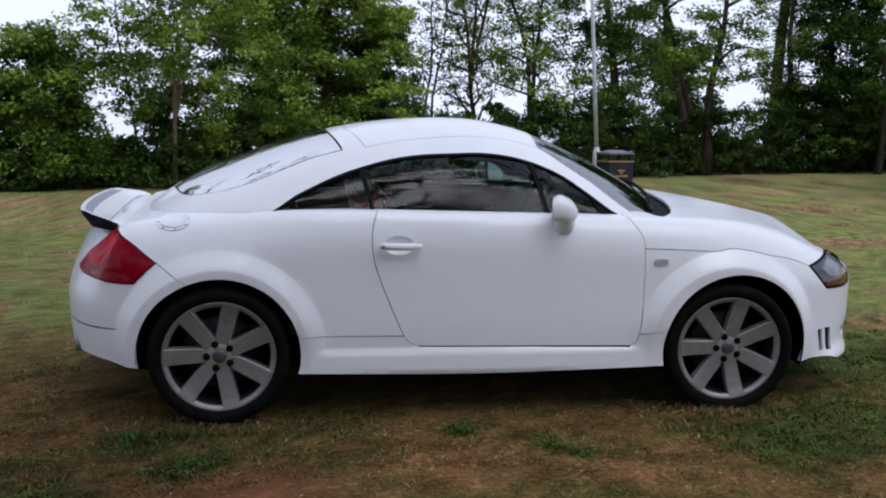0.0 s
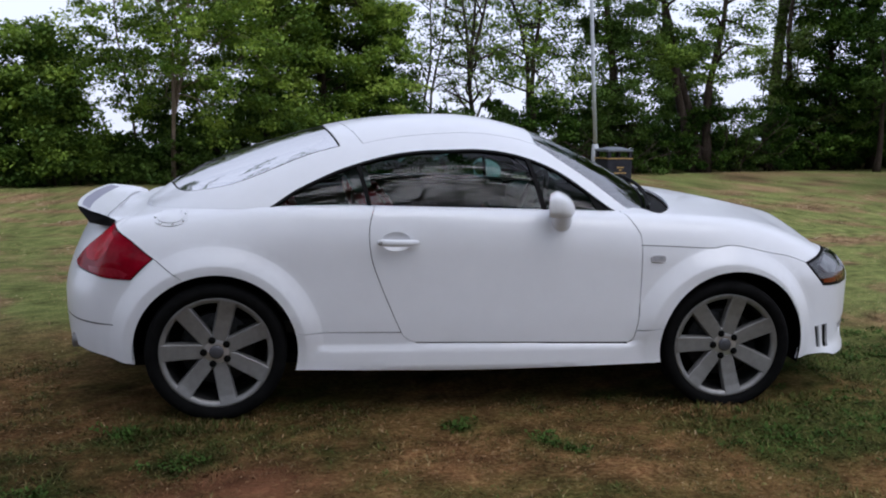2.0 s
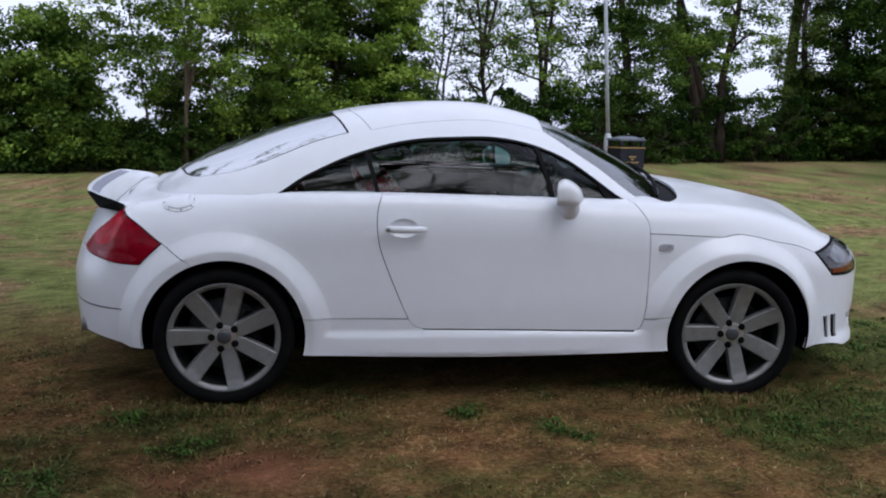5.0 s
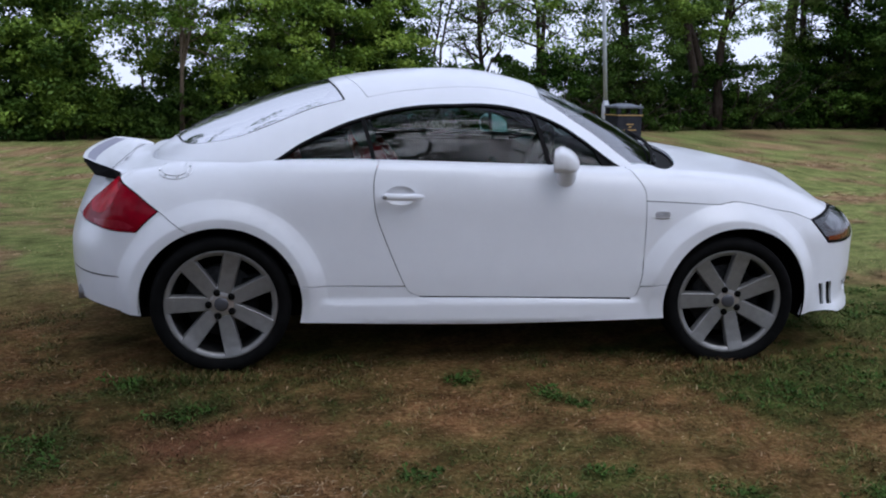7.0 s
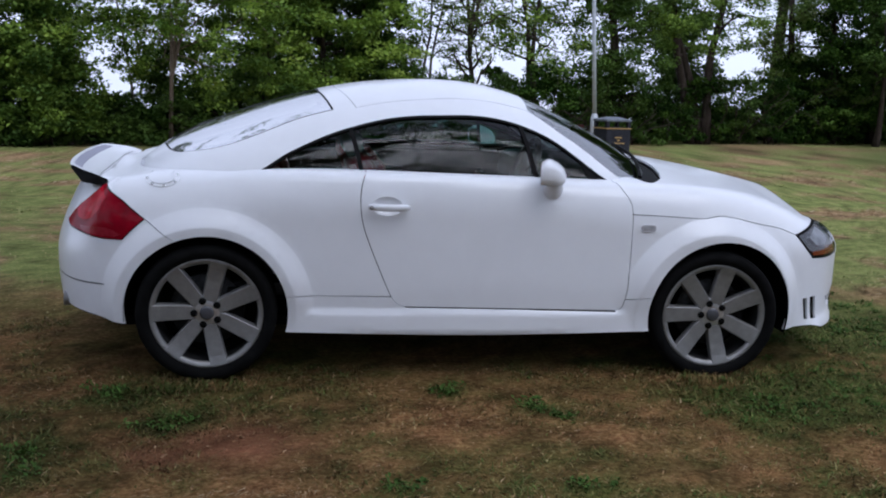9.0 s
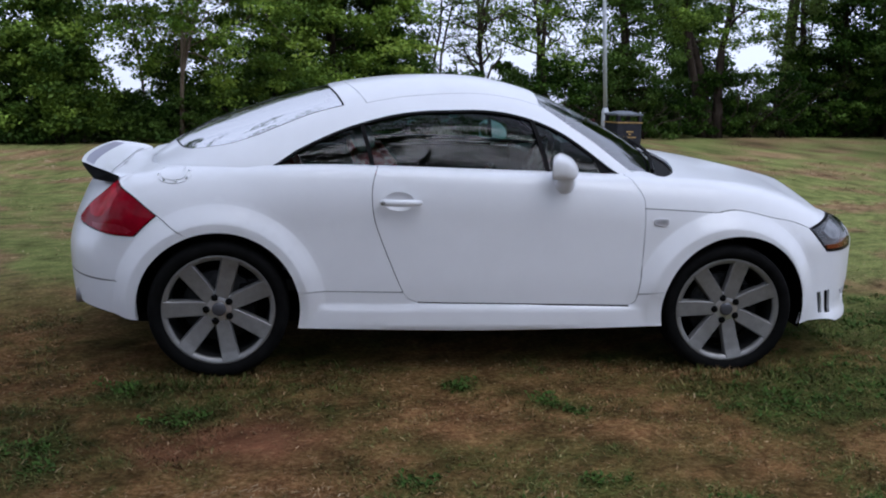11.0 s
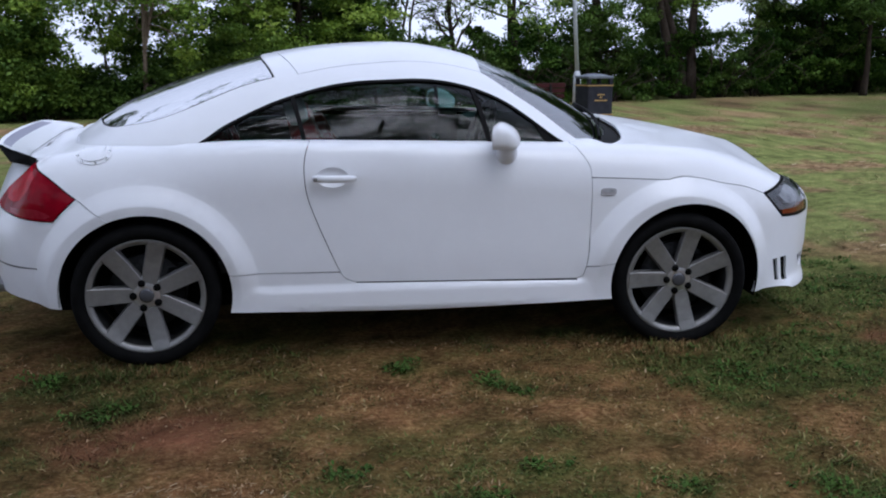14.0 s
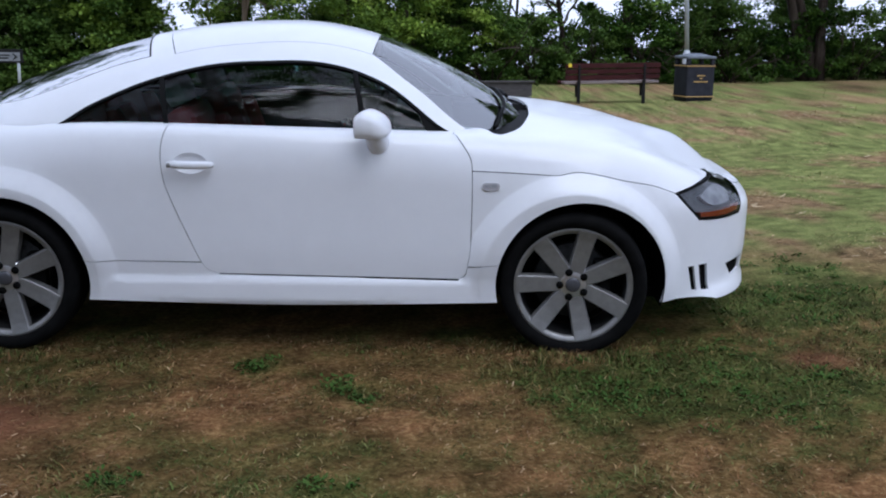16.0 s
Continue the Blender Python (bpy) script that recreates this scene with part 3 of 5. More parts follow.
# greenhouse dome
DF, DR = 1.06, -1.60
def foot(x):
    f = .735 * np.sqrt(np.clip(1 - np.clip((x - .55) / (DF - .55), 0, 1) ** 2.2, 0, 1)) / .735
    r = np.sqrt(np.clip(1 - np.clip((-1.05 - x) / (-1.05 - DR), 0, 1) ** 2.4, 0, 1))
    return curve([(-1.6, .70), (-1.0, .745), (-.3, .765), (.3, .755), (1.06, .72)], x) * f * r
def dbase(x): return curve([(-1.6, .895), (-1.35, .925), (-1.2, .935), (-.9, .945), (0, .950), (.7, .935), (1.06, .925)], x)
DC = [(-1.6, .912), (-1.4, 1.048), (-1.1, 1.178), (-.8, 1.275), (-.5, 1.338), (-.2, 1.366), (.1, 1.36), (.35, 1.305), (.6, 1.205), (.85, 1.08), (1.06, .945)]
def dome(x, v):
    a = np.asarray(v) * math.pi / 2
    r = np.maximum(np.cos(a), 1e-6) ** .8
    h = (1 - r ** 2.5) ** .77
    zb = dbase(x)
    return np.stack([np.asarray(x) + 0 * r, -foot(x) * r, zb + (curve(DC, x) - zb) * h], -1)


# ---- car ----
ARCH_R, ARCH_F, ARCH = (-1.2115, .316), (1.243, .322), .362


def u_of(x):
    return np.interp(x, OP[:, 0], OS)


def arc(c, r, a0, a1, n=40):
    a = np.radians(np.linspace(a0, a1, n))
    return [(float(u_of(c[0] + r * math.cos(k))), c[1] + r * math.sin(k)) for k in a]


def deck_edge(u):
    """Where the foot of the greenhouse meets the shoulder."""
    x, y = wall(np.array(u), zs(np.array(u)))
    return float(zs(np.array(u)) + .7 * (1 - foot(x) / abs(y)))


car = thing("car", "white two-door coupe with grey seven-spoke alloy wheels parked on the grass", "car")
car.matrix_basis = FIELD

U0, U1 = float(OS[0]), float(OS[-1])
MID_W = 1.70                       # beyond every top's middle
DOOR_REAR = [(-.500, .985), (-.522, .915), (-.527, .838), (-.513, .737), (-.470, .618), (-.419, .497), (-.376, .402), (-.348, .368), (-.302, .350)]
DOOR_FRONT = [(.719, .336), (.745, .352), (.757, .393), (.768, .485), (.771, .648), (.769, .808), (.760, .861), (.728, .912), (.690, .960)]
TAIL_TOP = [(-1.489, .743), (-1.60, .812), (-1.70, .852), (-1.785, .872)]
TAIL_REAR = [(-1.785, .872), (-1.895, .82), (-2.01, .745), (-2.085, .672)]
TAIL_LOW = [(-2.085, .672), (-2.04, .654), (-1.95, .647), (-1.86, .644), (-1.728, .641), (-1.593, .642)]
TAIL_LAMP = loop(TAIL_TOP, TAIL_REAR, TAIL_LOW, [(-1.593, .642), (-1.541, .695), (-1.489, .743)])
HOOD_LINE = [(.769, .808), (.931, .802), (1.118, .793), (1.170, .800), (1.225, .805), (1.312, .793), (1.424, .768), (1.551, .745), (1.665, .707)]
HEAD_TOP = [(1.665, .707), (1.745, .722), (1.87, .742), (1.995, .752), (2.16, .775)]
HEAD_OUT = [(2.16, .775), (2.17, .70), (2.14, .62), (2.105, .572)]
HEAD_LOW = [(2.105, .572), (2.0, .570), (1.887, .574), (1.792, .582)]
HEAD_IN = [(1.792, .582), (1.735, .635), (1.665, .707)]
HEAD = loop(HEAD_TOP, HEAD_OUT, HEAD_LOW, HEAD_IN)

# rear arch from the sill over the top to the bumper joint
sill_r = arc(ARCH_R, ARCH, 14, 112)
bump_r = arc(ARCH_R, ARCH, 112, 189)
quarter = loop(DOOR_REAR[:7], [(-.376, .400), sill_r[0]], sill_r, [sill_r[-1], (-1.489, .743)], TAIL_TOP,
               [(-1.785, .872), (-1.70, .94), (-1.60, 1.02), (-1.50, 1.10)], [(-1.50, 1.10), (-1.30, deck_edge(-1.30) + .03), (-1.0, deck_edge(-1.0) + .03), (-.7, deck_edge(-.7) + .03), (-.500, 1.02)], [(-.500, 1.02), (-.500, .985)])
door = loop(DOOR_REAR, [(-.302, .350), (.719, .336)], DOOR_FRONT, [(.690, .960), (.690, 1.0), (-.500, 1.02), (-.500, .985)][1:3], [(-.500, 1.02), (-.500, .985)])
arch_f1 = arc(ARCH_F, ARCH, 166, -14)
fender = loop([(.757, .395), arch_f1[0]], arch_f1, [arch_f1[-1], (1.80, .232), (1.895, .217)], [(1.895, .217), (1.885, .37), (1.835, .50), (1.792, .582)], HEAD_IN, HOOD_LINE[::-1], DOOR_FRONT[2:6][::-1])
hood = loop(HOOD_LINE, HEAD_TOP, [(2.16, .775), (2.18, .70), (2.40, .665), (U1, .655)], [(U1, .655), (U1, MID_W)], [(U1, MID_W), (1.07, MID_W)],
            [(1.07, MID_W), (1.065, 1.55), (1.045, 1.33), (.985, 1.085), (.905, .972), (.865, .975)], [(.865, .975), (.82, 1.05), (.70, 1.07)], [(.70, 1.07), (.690, .960)], DOOR_FRONT[5:][::-1])
skirt_r, skirt_f = arc(ARCH_R, ARCH, 14, -14, 12), arc(ARCH_F, ARCH, 194, 166, 12)
sill = loop(skirt_r[::-1], [skirt_r[0], (-.376, .397)], DOOR_REAR[6:], [(-.302, .346), (.719, .332)], DOOR_FRONT[:3], [(.757, .392), skirt_f[-1]], skirt_f[::-1], [skirt_f[0], (0.0, .212), skirt_r[-1]])
low = arc(ARCH_F, ARCH, -14, -18, 3)
SLOTS = [loop([(1.748, .375), (1.778, .375)], [(1.778, .375), (1.803, .266)], [(1.803, .266), (1.776, .269)], [(1.776, .269), (1.748, .375)]),
         loop([(1.808, .377), (1.856, .377)], [(1.856, .377), (1.876, .260)], [(1.876, .260), (1.832, .264)], [(1.832, .264), (1.808, .377)]),
         loop([(2.01, .352), (2.20, .352)], [(2.20, .352), (2.20, .292)], [(2.20, .292), (2.075, .285)], [(2.075, .285), (2.01, .352)])]
bumper_f = loop([(1.893, .217), (1.883, .37), (1.832, .50), (1.790, .580)], HEAD_LOW[::-1], HEAD_OUT[::-1], [(2.16, .775), (2.18, .698), (2.40, .662), (U1, .65)], [(U1, .65), (U1, .205)], [(U1, .205), (2.0, .205), (1.893, .217)])
fender_slots = SLOTS[:2]
bumper_r = loop(bump_r, [bump_r[-1], (-1.70, .266), (-1.9, .275), (U0, .275)], [(U0, .275), (U0, .66)], [(U0, .66), (-2.085, .668)], TAIL_LOW,
                [(-1.593, .642), (-1.541, .695), (-1.489, .743)], [(-1.489, .743), bump_r[0]])
hatch = loop(TAIL_REAR, [(-2.085, .668), (U0, .66)], [(U0, .66), (U0, MID_W)], [(U0, MID_W), (-1.36, MID_W)], [(-1.36, MID_W), (-1.40, 1.2), (-1.50, 1.10)], [(-1.50, 1.10), (-1.60, 1.02), (-1.70, .94), (-1.785, .872)])

FLARES = [arc(h, r + d, -20, 200, 130) for h in HUB for r in FLARE for d in (-.005, 0, .005)]
part("front_bonnet", sheet(body, hood, sides=(1, -1)), PAINT, car)
part("tailgate", sheet(body, hatch, sides=(1, -1)), PAINT, car)
part("front_bumper", sheet(body, bumper_f, guides=FLARES, gap=.001, lift=-.0006, holes=SLOTS[2:], sides=(1, -1)), PAINT, car)
part("rear_bumper", sheet(body, bumper_r, guides=FLARES, sides=(1, -1)), PAINT, car)
inner = loop([(U0, .26), (-1.75, .26)], [(-1.75, .26)] + arc(ARCH_R, .372, 180, 0) + [(-.80, .24)], [(-.80, .24), (.83, .24)], [(.83, .24)] + arc(ARCH_F, .372, 180, 0) + [(1.68, .26)], [(1.68, .26), (U1, .26)], [(U1, .26), (U1, .54)],
             [(U1, .54), (2.2, .54), (1.80, .55), (1.70, .62), (1.60, .70), (1.2, .88), (.7, .93), (0, .95), (-.9, .95), (-1.5, .90), (-1.8, .86), (U0, .84)], [(U0, .84), (U0, .26)])
part("inner_shell", sheet(body, inner, step=.06, lift=-.016, gap=0, skirt=0, sides=(1, -1)), DARK, car)
CUP = loop([(-.405 + .068 * math.cos(a), .826 + .042 * math.sin(a)) for a in np.linspace(0, 2 * math.pi, 24)])
doors = {}
for s in (1, -1):
    part("rear_quarter_panel", sheet(body, quarter, guides=FLARES, sides=(s,)), PAINT, car)
    doors[s] = part("door", sheet(body, door, holes=[CUP], sides=(s,)), PAINT, car)
    part("front_wing", sheet(body, fender, guides=FLARES, holes=fender_slots, sides=(s,)), PAINT, car)
    part("side_skirt", sheet(body, sill, step=.02, guides=FLARES, sides=(s,)), PAINT, car)
    lamp = part("tail_lamp", sheet(body, TAIL_LAMP, gap=.004, lift=.004, sides=(s,)), REDLENS, car, "dark red tail lamp lens")
    glow = loop([(-1.70, .822), (-1.785, .855), (-1.89, .806), (-2.0, .733)], [(-2.0, .733), (-1.94, .700), (-1.82, .708), (-1.735, .752), (-1.70, .822)])
    part("lamp_segment", sheet(body, glow, step=.015, gap=0, lift=.0046, skirt=.001, sides=(s,)), REDLAMP, lamp, "brighter red lamp segment")
    # lower segment painted pinker to stand for a reflection on the lens
    pale = loop([(-1.60, .668), (-1.66, .690), (-1.74, .688), (-1.83, .676), (-1.90, .672)], [(-1.90, .672), (-1.88, .655)], [(-1.88, .655), (-1.75, .652), (-1.63, .655)], [(-1.63, .652), (-1.60, .668)])
    part("pale_segment", sheet(body, pale, step=.015, gap=0, lift=.0043, skirt=.001, sides=(s,)), PALELAMP, lamp, "lower lamp segment, paler red for a reflection put into its colour")
    housing = part("headlamp", sheet(body, HEAD, gap=.002, lift=-.05, skirt=0, sides=(s,)), LAMPGREY, car, "dark grey headlamp behind a clear cover")
    ring = inset_loop(HEAD, .013)
    part("gasket", sheet(body, HEAD, gap=.003, lift=.001, holes=[ring], sides=(s,), skirt=.014), BLACK, housing)
    part("cover", sheet(body, ring, gap=0, lift=.002, skirt=0, sides=(s,)), CLEAR, housing, "clear headlamp cover").visible_shadow = False
    strip = loop([(1.805, .595), (1.90, .588), (2.0, .586), (2.09, .59)], [(2.09, .59), (2.115, .62)], [(2.115, .62), (2.0, .612), (1.90, .612), (1.80, .616)], [(1.80, .616), (1.805, .595)])
    part("indicator", sheet(body, strip, gap=0, lift=-.006, skirt=.03, sides=(s,)), AMBER, housing, "amber indicator strip")
    bowl = loop([(1.84, .690), (1.90, .712), (1.97, .724), (2.06, .725), (2.11, .69), (2.08, .645), (1.97, .634), (1.89, .648), (1.84, .690)])
    part("reflector", sheet(body, bowl, gap=0, lift=-.03, skirt=.02, sides=(s,)), REFLECT, housing, "pale headlamp reflector")
    for i, sl in enumerate(SLOTS):
        part("air_slot", sheet(body, inset_loop(sl, -.012), gap=0, lift=-.03, skirt=0, sides=(s,)), DARK, car, "black air slot in the bumper")

# wheel wells and floor
for cx, cz, a0, a1 in ((*ARCH_R, -4, 187), (*ARCH_F, -15.5, 184)):
    for s in (1, -1):
        bm = bmesh.new()
        pts = [(cx + .372 * math.cos(a), cz + .372 * math.sin(a)) for a in np.radians(np.linspace(a0, a1, 40))]
        out = [bm.verts.new((x, -.85 * s, z)) for x, z in pts]
        back = [bm.verts.new((x, -.45 * s, z)) for x, z in pts]
        for k in range(len(pts) - 1):
            bm.faces.new((out[k], out[k + 1], back[k + 1], back[k]))
        bm.faces.new(back)
        part("wheel_well", bm, DARK, car)
part("floor_pan", slab(bmesh.new(), (.02, 0, .235), (3.3, 1.36, .05), .01), DARK, car)

# greenhouse
WIN_TOP = [(-1.006, .072), (-.902, .245), (-.818, .332), (-.676, .425), (-.536, .482), (-.396, .522), (-.259, .541), (-.121, .547), (.021, .555), (.163, .550), (.300, .522), (.433, .454), (.558, .313), (.677, .105)]
WINDOWS = loop(WIN_TOP, [(.677, .105), (.695, .078), (.55, .036), (.26, .008), (-.15, .006), (-.5, .010), (-.75, .022), (-1.006, .072)][1:])
SEAM = [(-.534, .631), (-.383, .660), (-.246, .675), (-.10, .690), (.043, .697), (.20, .698), (.333, .69)]
A_PILLAR = [(.333, .69), (.385, .645), (.456, .575), (.580, .455), (.690, .280), (.765, .12), (.80, .02)]
A_BASE = [(.80, .02), (.90, .02), (1.0, .02), (1.055, .02)]
screen = loop(A_PILLAR, A_BASE, [(1.055, .02), (1.055, 1.0)], [(1.055, 1.0), (.352, 1.0)], [(.352, 1.0), (.346, .85), (.333, .69)])
R_LOW = [(-.641, .636), (-.796, .602), (-.929, .545), (-1.058, .485), (-1.186, .445), (-1.300, .455), (-1.365, .485), (-1.410, .570), (-1.440, .70), (-1.485, 1.0)]
rear_screen = loop(R_LOW, [(-1.485, 1.0), (-.705, 1.0)], [(-.705, 1.0), (-.694, .884), (-.641, .636)])
roof = loop(SEAM, [(.333, .69), (.346, .85), (.352, 1.0)], [(.352, 1.0), (-.625, 1.0)], [(-.625, 1.0), (-.609, .892), (-.534, .631)])
frame_out = loop([(DR + .004, .0), (-1.2, .0), (0, .0), (.7, .0), (.80, .02)], A_PILLAR[::-1], SEAM[::-1], [(-.534, .631), (-.609, .892), (-.625, 1.0)], [(-.625, 1.0), (-.705, 1.0)], [(-.705, 1.0), (-.694, .884), (-.641, .636)],
                 R_LOW, [(-1.485, 1.0), (DR + .004, 1.0)], [(DR + .004, 1.0), (DR + .004, .0)])
part("roof_panel", sheet(dome, roof, sides=(1, -1), gap=.0028), PAINT, car)
part("roof_frame", sheet(dome, frame_out, holes=[WINDOWS], sides=(1, -1), gap=.0008), PAINT, car)
lining = loop([(-1.45, .3), (-.9, .35), (-.5, .52), (0, .58), (.3, .55), (.36, .62)], [(.36, .62), (.36, 1.0)], [(.36, 1.0), (-.75, 1.0)], [(-.75, 1.0), (-.70, .62), (-1.0, .50), (-1.3, .38), (-1.45, .3)])
part("headlining", sheet(dome, lining, lift=-.03, gap=0, step=.06, skirt=0, sides=(1, -1)), CABIN, car)
part("windscreen", sheet(dome, screen, lift=-.003, gap=.001, skirt=0, sides=(1, -1)), SCREEN, car, "clear curved windscreen")
rs = part("rear_window", sheet(dome, rear_screen, lift=-.003, gap=.001, skirt=0, sides=(1, -1)), REARGLASS, car, "dark tinted sloping rear window")
edge = inset_loop(rear_screen, .008)
part("black_seal", sheet(dome, rear_screen, step=.015, lift=-.0015, gap=0, skirt=0, holes=[edge], sides=(1, -1)), BLACK, rs, "black rubber seal of the rear window")
B_POST = [(-.565, .462), (-.535, .25), (-.512, .022)]
F_POST = [(.262, .530), (.292, .30), (.320, .018)]
for s in (1, -1):
    tr = inset_loop(WINDOWS, .019)
    trim = part("window_trim", sheet(dome, WINDOWS, lift=.002, gap=.0005, holes=[tr], sides=(s,)), BLACK, car, "black rubber window surround")
    part("side_window", sheet(dome, tr, lift=-.006, gap=0, skirt=0, sides=(s,)), GLASS, car, "tinted side window glass")
    for post, w in ((B_POST, .010), (F_POST, .011)):
        a, b = [(x - w, v) for x, v in post], [(x + w, v) for x, v in post]
        part("window_post", sheet(dome, loop(a, [a[-1], b[-1]], b[::-1], [b[0], a[0]]), lift=.002, gap=0, sides=(s,)), BLACK, trim)
    corner = loop([(.54, .335), (.60, .245), (.677, .105)], [(.677, .105), (.692, .080)], [(.692, .080), (.60, .06)], [(.60, .06), (.57, .16), (.54, .335)])
    part("corner_trim", sheet(dome, corner, lift=-.003, gap=0, sides=(s,)), BLACK, trim)

# scuttle and wipers
cowl = loop([(.70, .96), (.765, .948), (.885, .962), (.985, 1.085), (1.045, 1.33), (1.065, 1.55), (1.07, MID_W)], [(1.07, MID_W), (.70, MID_W)], [(.70, MID_W), (.70, .96)])
part("scuttle", sheet(body, cowl, lift=-.022, gap=0, skirt=0, sides=(1, -1)), BLACK, car, "black plastic scuttle below the windscreen")
for y0, y1 in ((-.62, -.02), (.0, .55)):
    bm = bmesh.new()
    pts = []
    for k in np.linspace(0, 1, 10):
        y = y0 + (y1 - y0) * k
        x = .97 - .055 * k - .40 * max(abs(y) - .25, 0) ** 1.4
        r = min(abs(y) / max(float(foot(x)), .05), .99)
        z = float(dbase(x) + (curve(DC, x) - dbase(x)) * (1 - r ** 2.5) ** .77)
        pts.append((x, y, z + .018))
    tube(bm, pts, .009, 6)
    part("wiper", bm, BLACK, car)

# door handles, mirrors, small fittings
for s in (1, -1):
    d = doors[s]
    bm = bmesh.new()
    pts = [(-.490 + .185 * k, -.905 * s + .022 * s * (abs(2 * k - 1) ** 3), .826) for k in np.linspace(0, 1, 9)]
    tube(bm, pts, [.012, .016, .016, .016, .016, .016, .016, .015, .010], 10)
    bmesh.ops.scale(bm, vec=(1, .8, 1), verts=bm.verts, space=Matrix.Translation((0, .89 * s, 0)))
    part("handle", bm, PAINT, d)
    def dish(u, w):
        p = body(u, w)
        r = np.hypot((u + .405) / .068, (w - .826) / .042)
        p[..., 1] += .016 * (1 - np.clip(r, 0, 1) ** 4)
        return p
    part("handle_recess", sheet(dish, CUP, step=.012, gap=-.004, lift=-.0005, skirt=0, sides=(s,)), PAINT, d)
    bm = bmesh.new()
    lathe(bm, [(.0001, .004), (.009, .004), (.010, 0)], Matrix.Translation((-.482, -.912 * s, .826)) @ pose(0, 0, 0, 90 * s), 16)
    part("door_lock", bm, ALLOY, d)
    # mirror shell on a short foot; its inner end stands further forward
    bm = bmesh.new()
    rows = []
    for k in np.linspace(0, 1, 17):
        x = .294 + .120 * k
        top = curve([(0, 1.048), (.2, 1.062), (.5, 1.053), (.75, 1.034), (.9, 1.014), (1, .990)], k)
        low = curve([(0, .946), (.3, .946), (.7, .947), (.9, .953), (1, .968)], k)
        half = curve([(0, .082), (.4, .086), (.75, .077), (.92, .055), (1, .03)], k)
        ring = []
        for a in np.linspace(0, 2 * math.pi, 28, endpoint=False):
            cy, cz = math.copysign(abs(math.cos(a)) ** .62, math.cos(a)), math.copysign(abs(math.sin(a)) ** .62, math.sin(a))
            y = half * cy
            ring.append(bm.verts.new((x + .28 * (y + .03), (-.880 + y) * s, (top + low) / 2 + (top - low) / 2 * cz)))
        rows.append(ring)
    for p, q in zip(rows, rows[1:]):
        for k in range(28):
            bm.faces.new((p[k], p[(k + 1) % 28], q[(k + 1) % 28], q[k])).smooth = True
    bm.faces.new(rows[-1]).smooth = True
    bm.faces.new(rows[0])
    bmesh.ops.recalc_face_normals(bm, faces=bm.faces)
    shell = part("door_mirror", bm, PAINT, car, "white rounded door mirror")
    bm = bmesh.new()
    tube(bm, [(.384, -.76 * s, .916), (.378, -.80 * s, .912), (.372, -.835 * s, .916), (.370, -.85 * s, .932), (.368, -.855 * s, .965)], [.046, .046, .047, .047, .046], 18)
    part("mirror_foot", bm, PAINT, shell)
    bm = bmesh.new()
    ring = [bm.verts.new((v.x - .002, v.y, v.z)) for v in (Vector((.294 + .28 * (.070 * math.cos(a) + .03), (-.880 + .070 * math.cos(a)) * s, 1.001 + .042 * math.sin(a))) for a in np.linspace(0, 2 * math.pi, 28, endpoint=False))]
    bm.faces.new(ring)
    part("mirror_glass", bm, CHROME, shell)
    side = loop([(.812 + .0, .745), (.818, .757), (.848, .760), (.879, .757), (.885, .745)], [(.885, .745), (.879, .731), (.848, .728), (.818, .731), (.812, .745)])
    rep = part("side_repeater", sheet(body, side, step=.012, lift=.006, gap=0, sides=(s,)), REPEATER, car, "small smoky side repeater lamp")
    mid = loop([(.826, .753), (.871, .753)], [(.871, .753), (.874, .742)], [(.874, .742), (.823, .742)], [(.823, .742), (.826, .753)])
    part("repeater_bulb", sheet(body, mid, step=.012, lift=.0075, gap=0, sides=(s,)), REFLECT, rep)
    crease = loop([(-1.684, .432), (-1.80, .427), (-1.95, .422), (-2.15, .42)], [(-2.15, .42), (-2.15, .413)], [(-2.15, .413), (-1.95, .415), (-1.80, .42), (-1.684, .428)], [(-1.684, .428), (-1.684, .432)])
    part("bumper_groove", sheet(body, crease, lift=.0008, gap=0, skirt=.002, sides=(s,)), LAMPGREY, car)

# fuel cap with a ring of bolts, near side
cap_c = np.array((-1.438, .917))


def cap_point(r, a):
    p, n = outward(body, np.array([cap_c + (.10 * r * math.cos(a), .040 * r * math.sin(a))]), 0)
    return Vector(p[0]), Vector(n[0])


disc = loop([tuple(cap_c + (.092 * math.cos(a), .038 * math.sin(a))) for a in np.linspace(0, 2 * math.pi, 32)])
rim_in = loop([tuple(cap_c + (.072 * math.cos(a), .028 * math.sin(a))) for a in np.linspace(0, 2 * math.pi, 32)])
flap = part("fuel_flap", sheet(body, disc, step=.016, lift=.004, gap=0, sides=(1,), skirt=.006), PAINT, car, "round white fuel flap ringed by bolts")
part("flap_lid", sheet(body, rim_in, step=.016, lift=.009, gap=0, sides=(1,), skirt=.008), PAINT, flap)
for k in range(8):
    p, n = cap_point(.83, k * math.pi / 4 + .3)
    bm = bmesh.new()
    lathe(bm, [(.0001, .008), (.006, .008), (.007, .003)], Matrix.Translation(p) @ n.to_track_quat("Z", "Y").to_matrix().to_4x4(), 8)
    part("flap_bolt", bm, CHROME, flap)

# rear spoiler: a ducktail swept across the tail
DECK = body(*[g.ravel() for g in np.meshgrid(np.linspace(-2.3, -1.1, 140), np.linspace(.84, 1.7, 160))])
DECK = np.concatenate([DECK, DECK * np.array((1, -1, 1))])


def deck_z(x, y):
    """Height of the tail's upper surface."""
    return float(DECK[np.argmin(np.hypot(DECK[:, 0] - x, DECK[:, 1] - y)), 2])


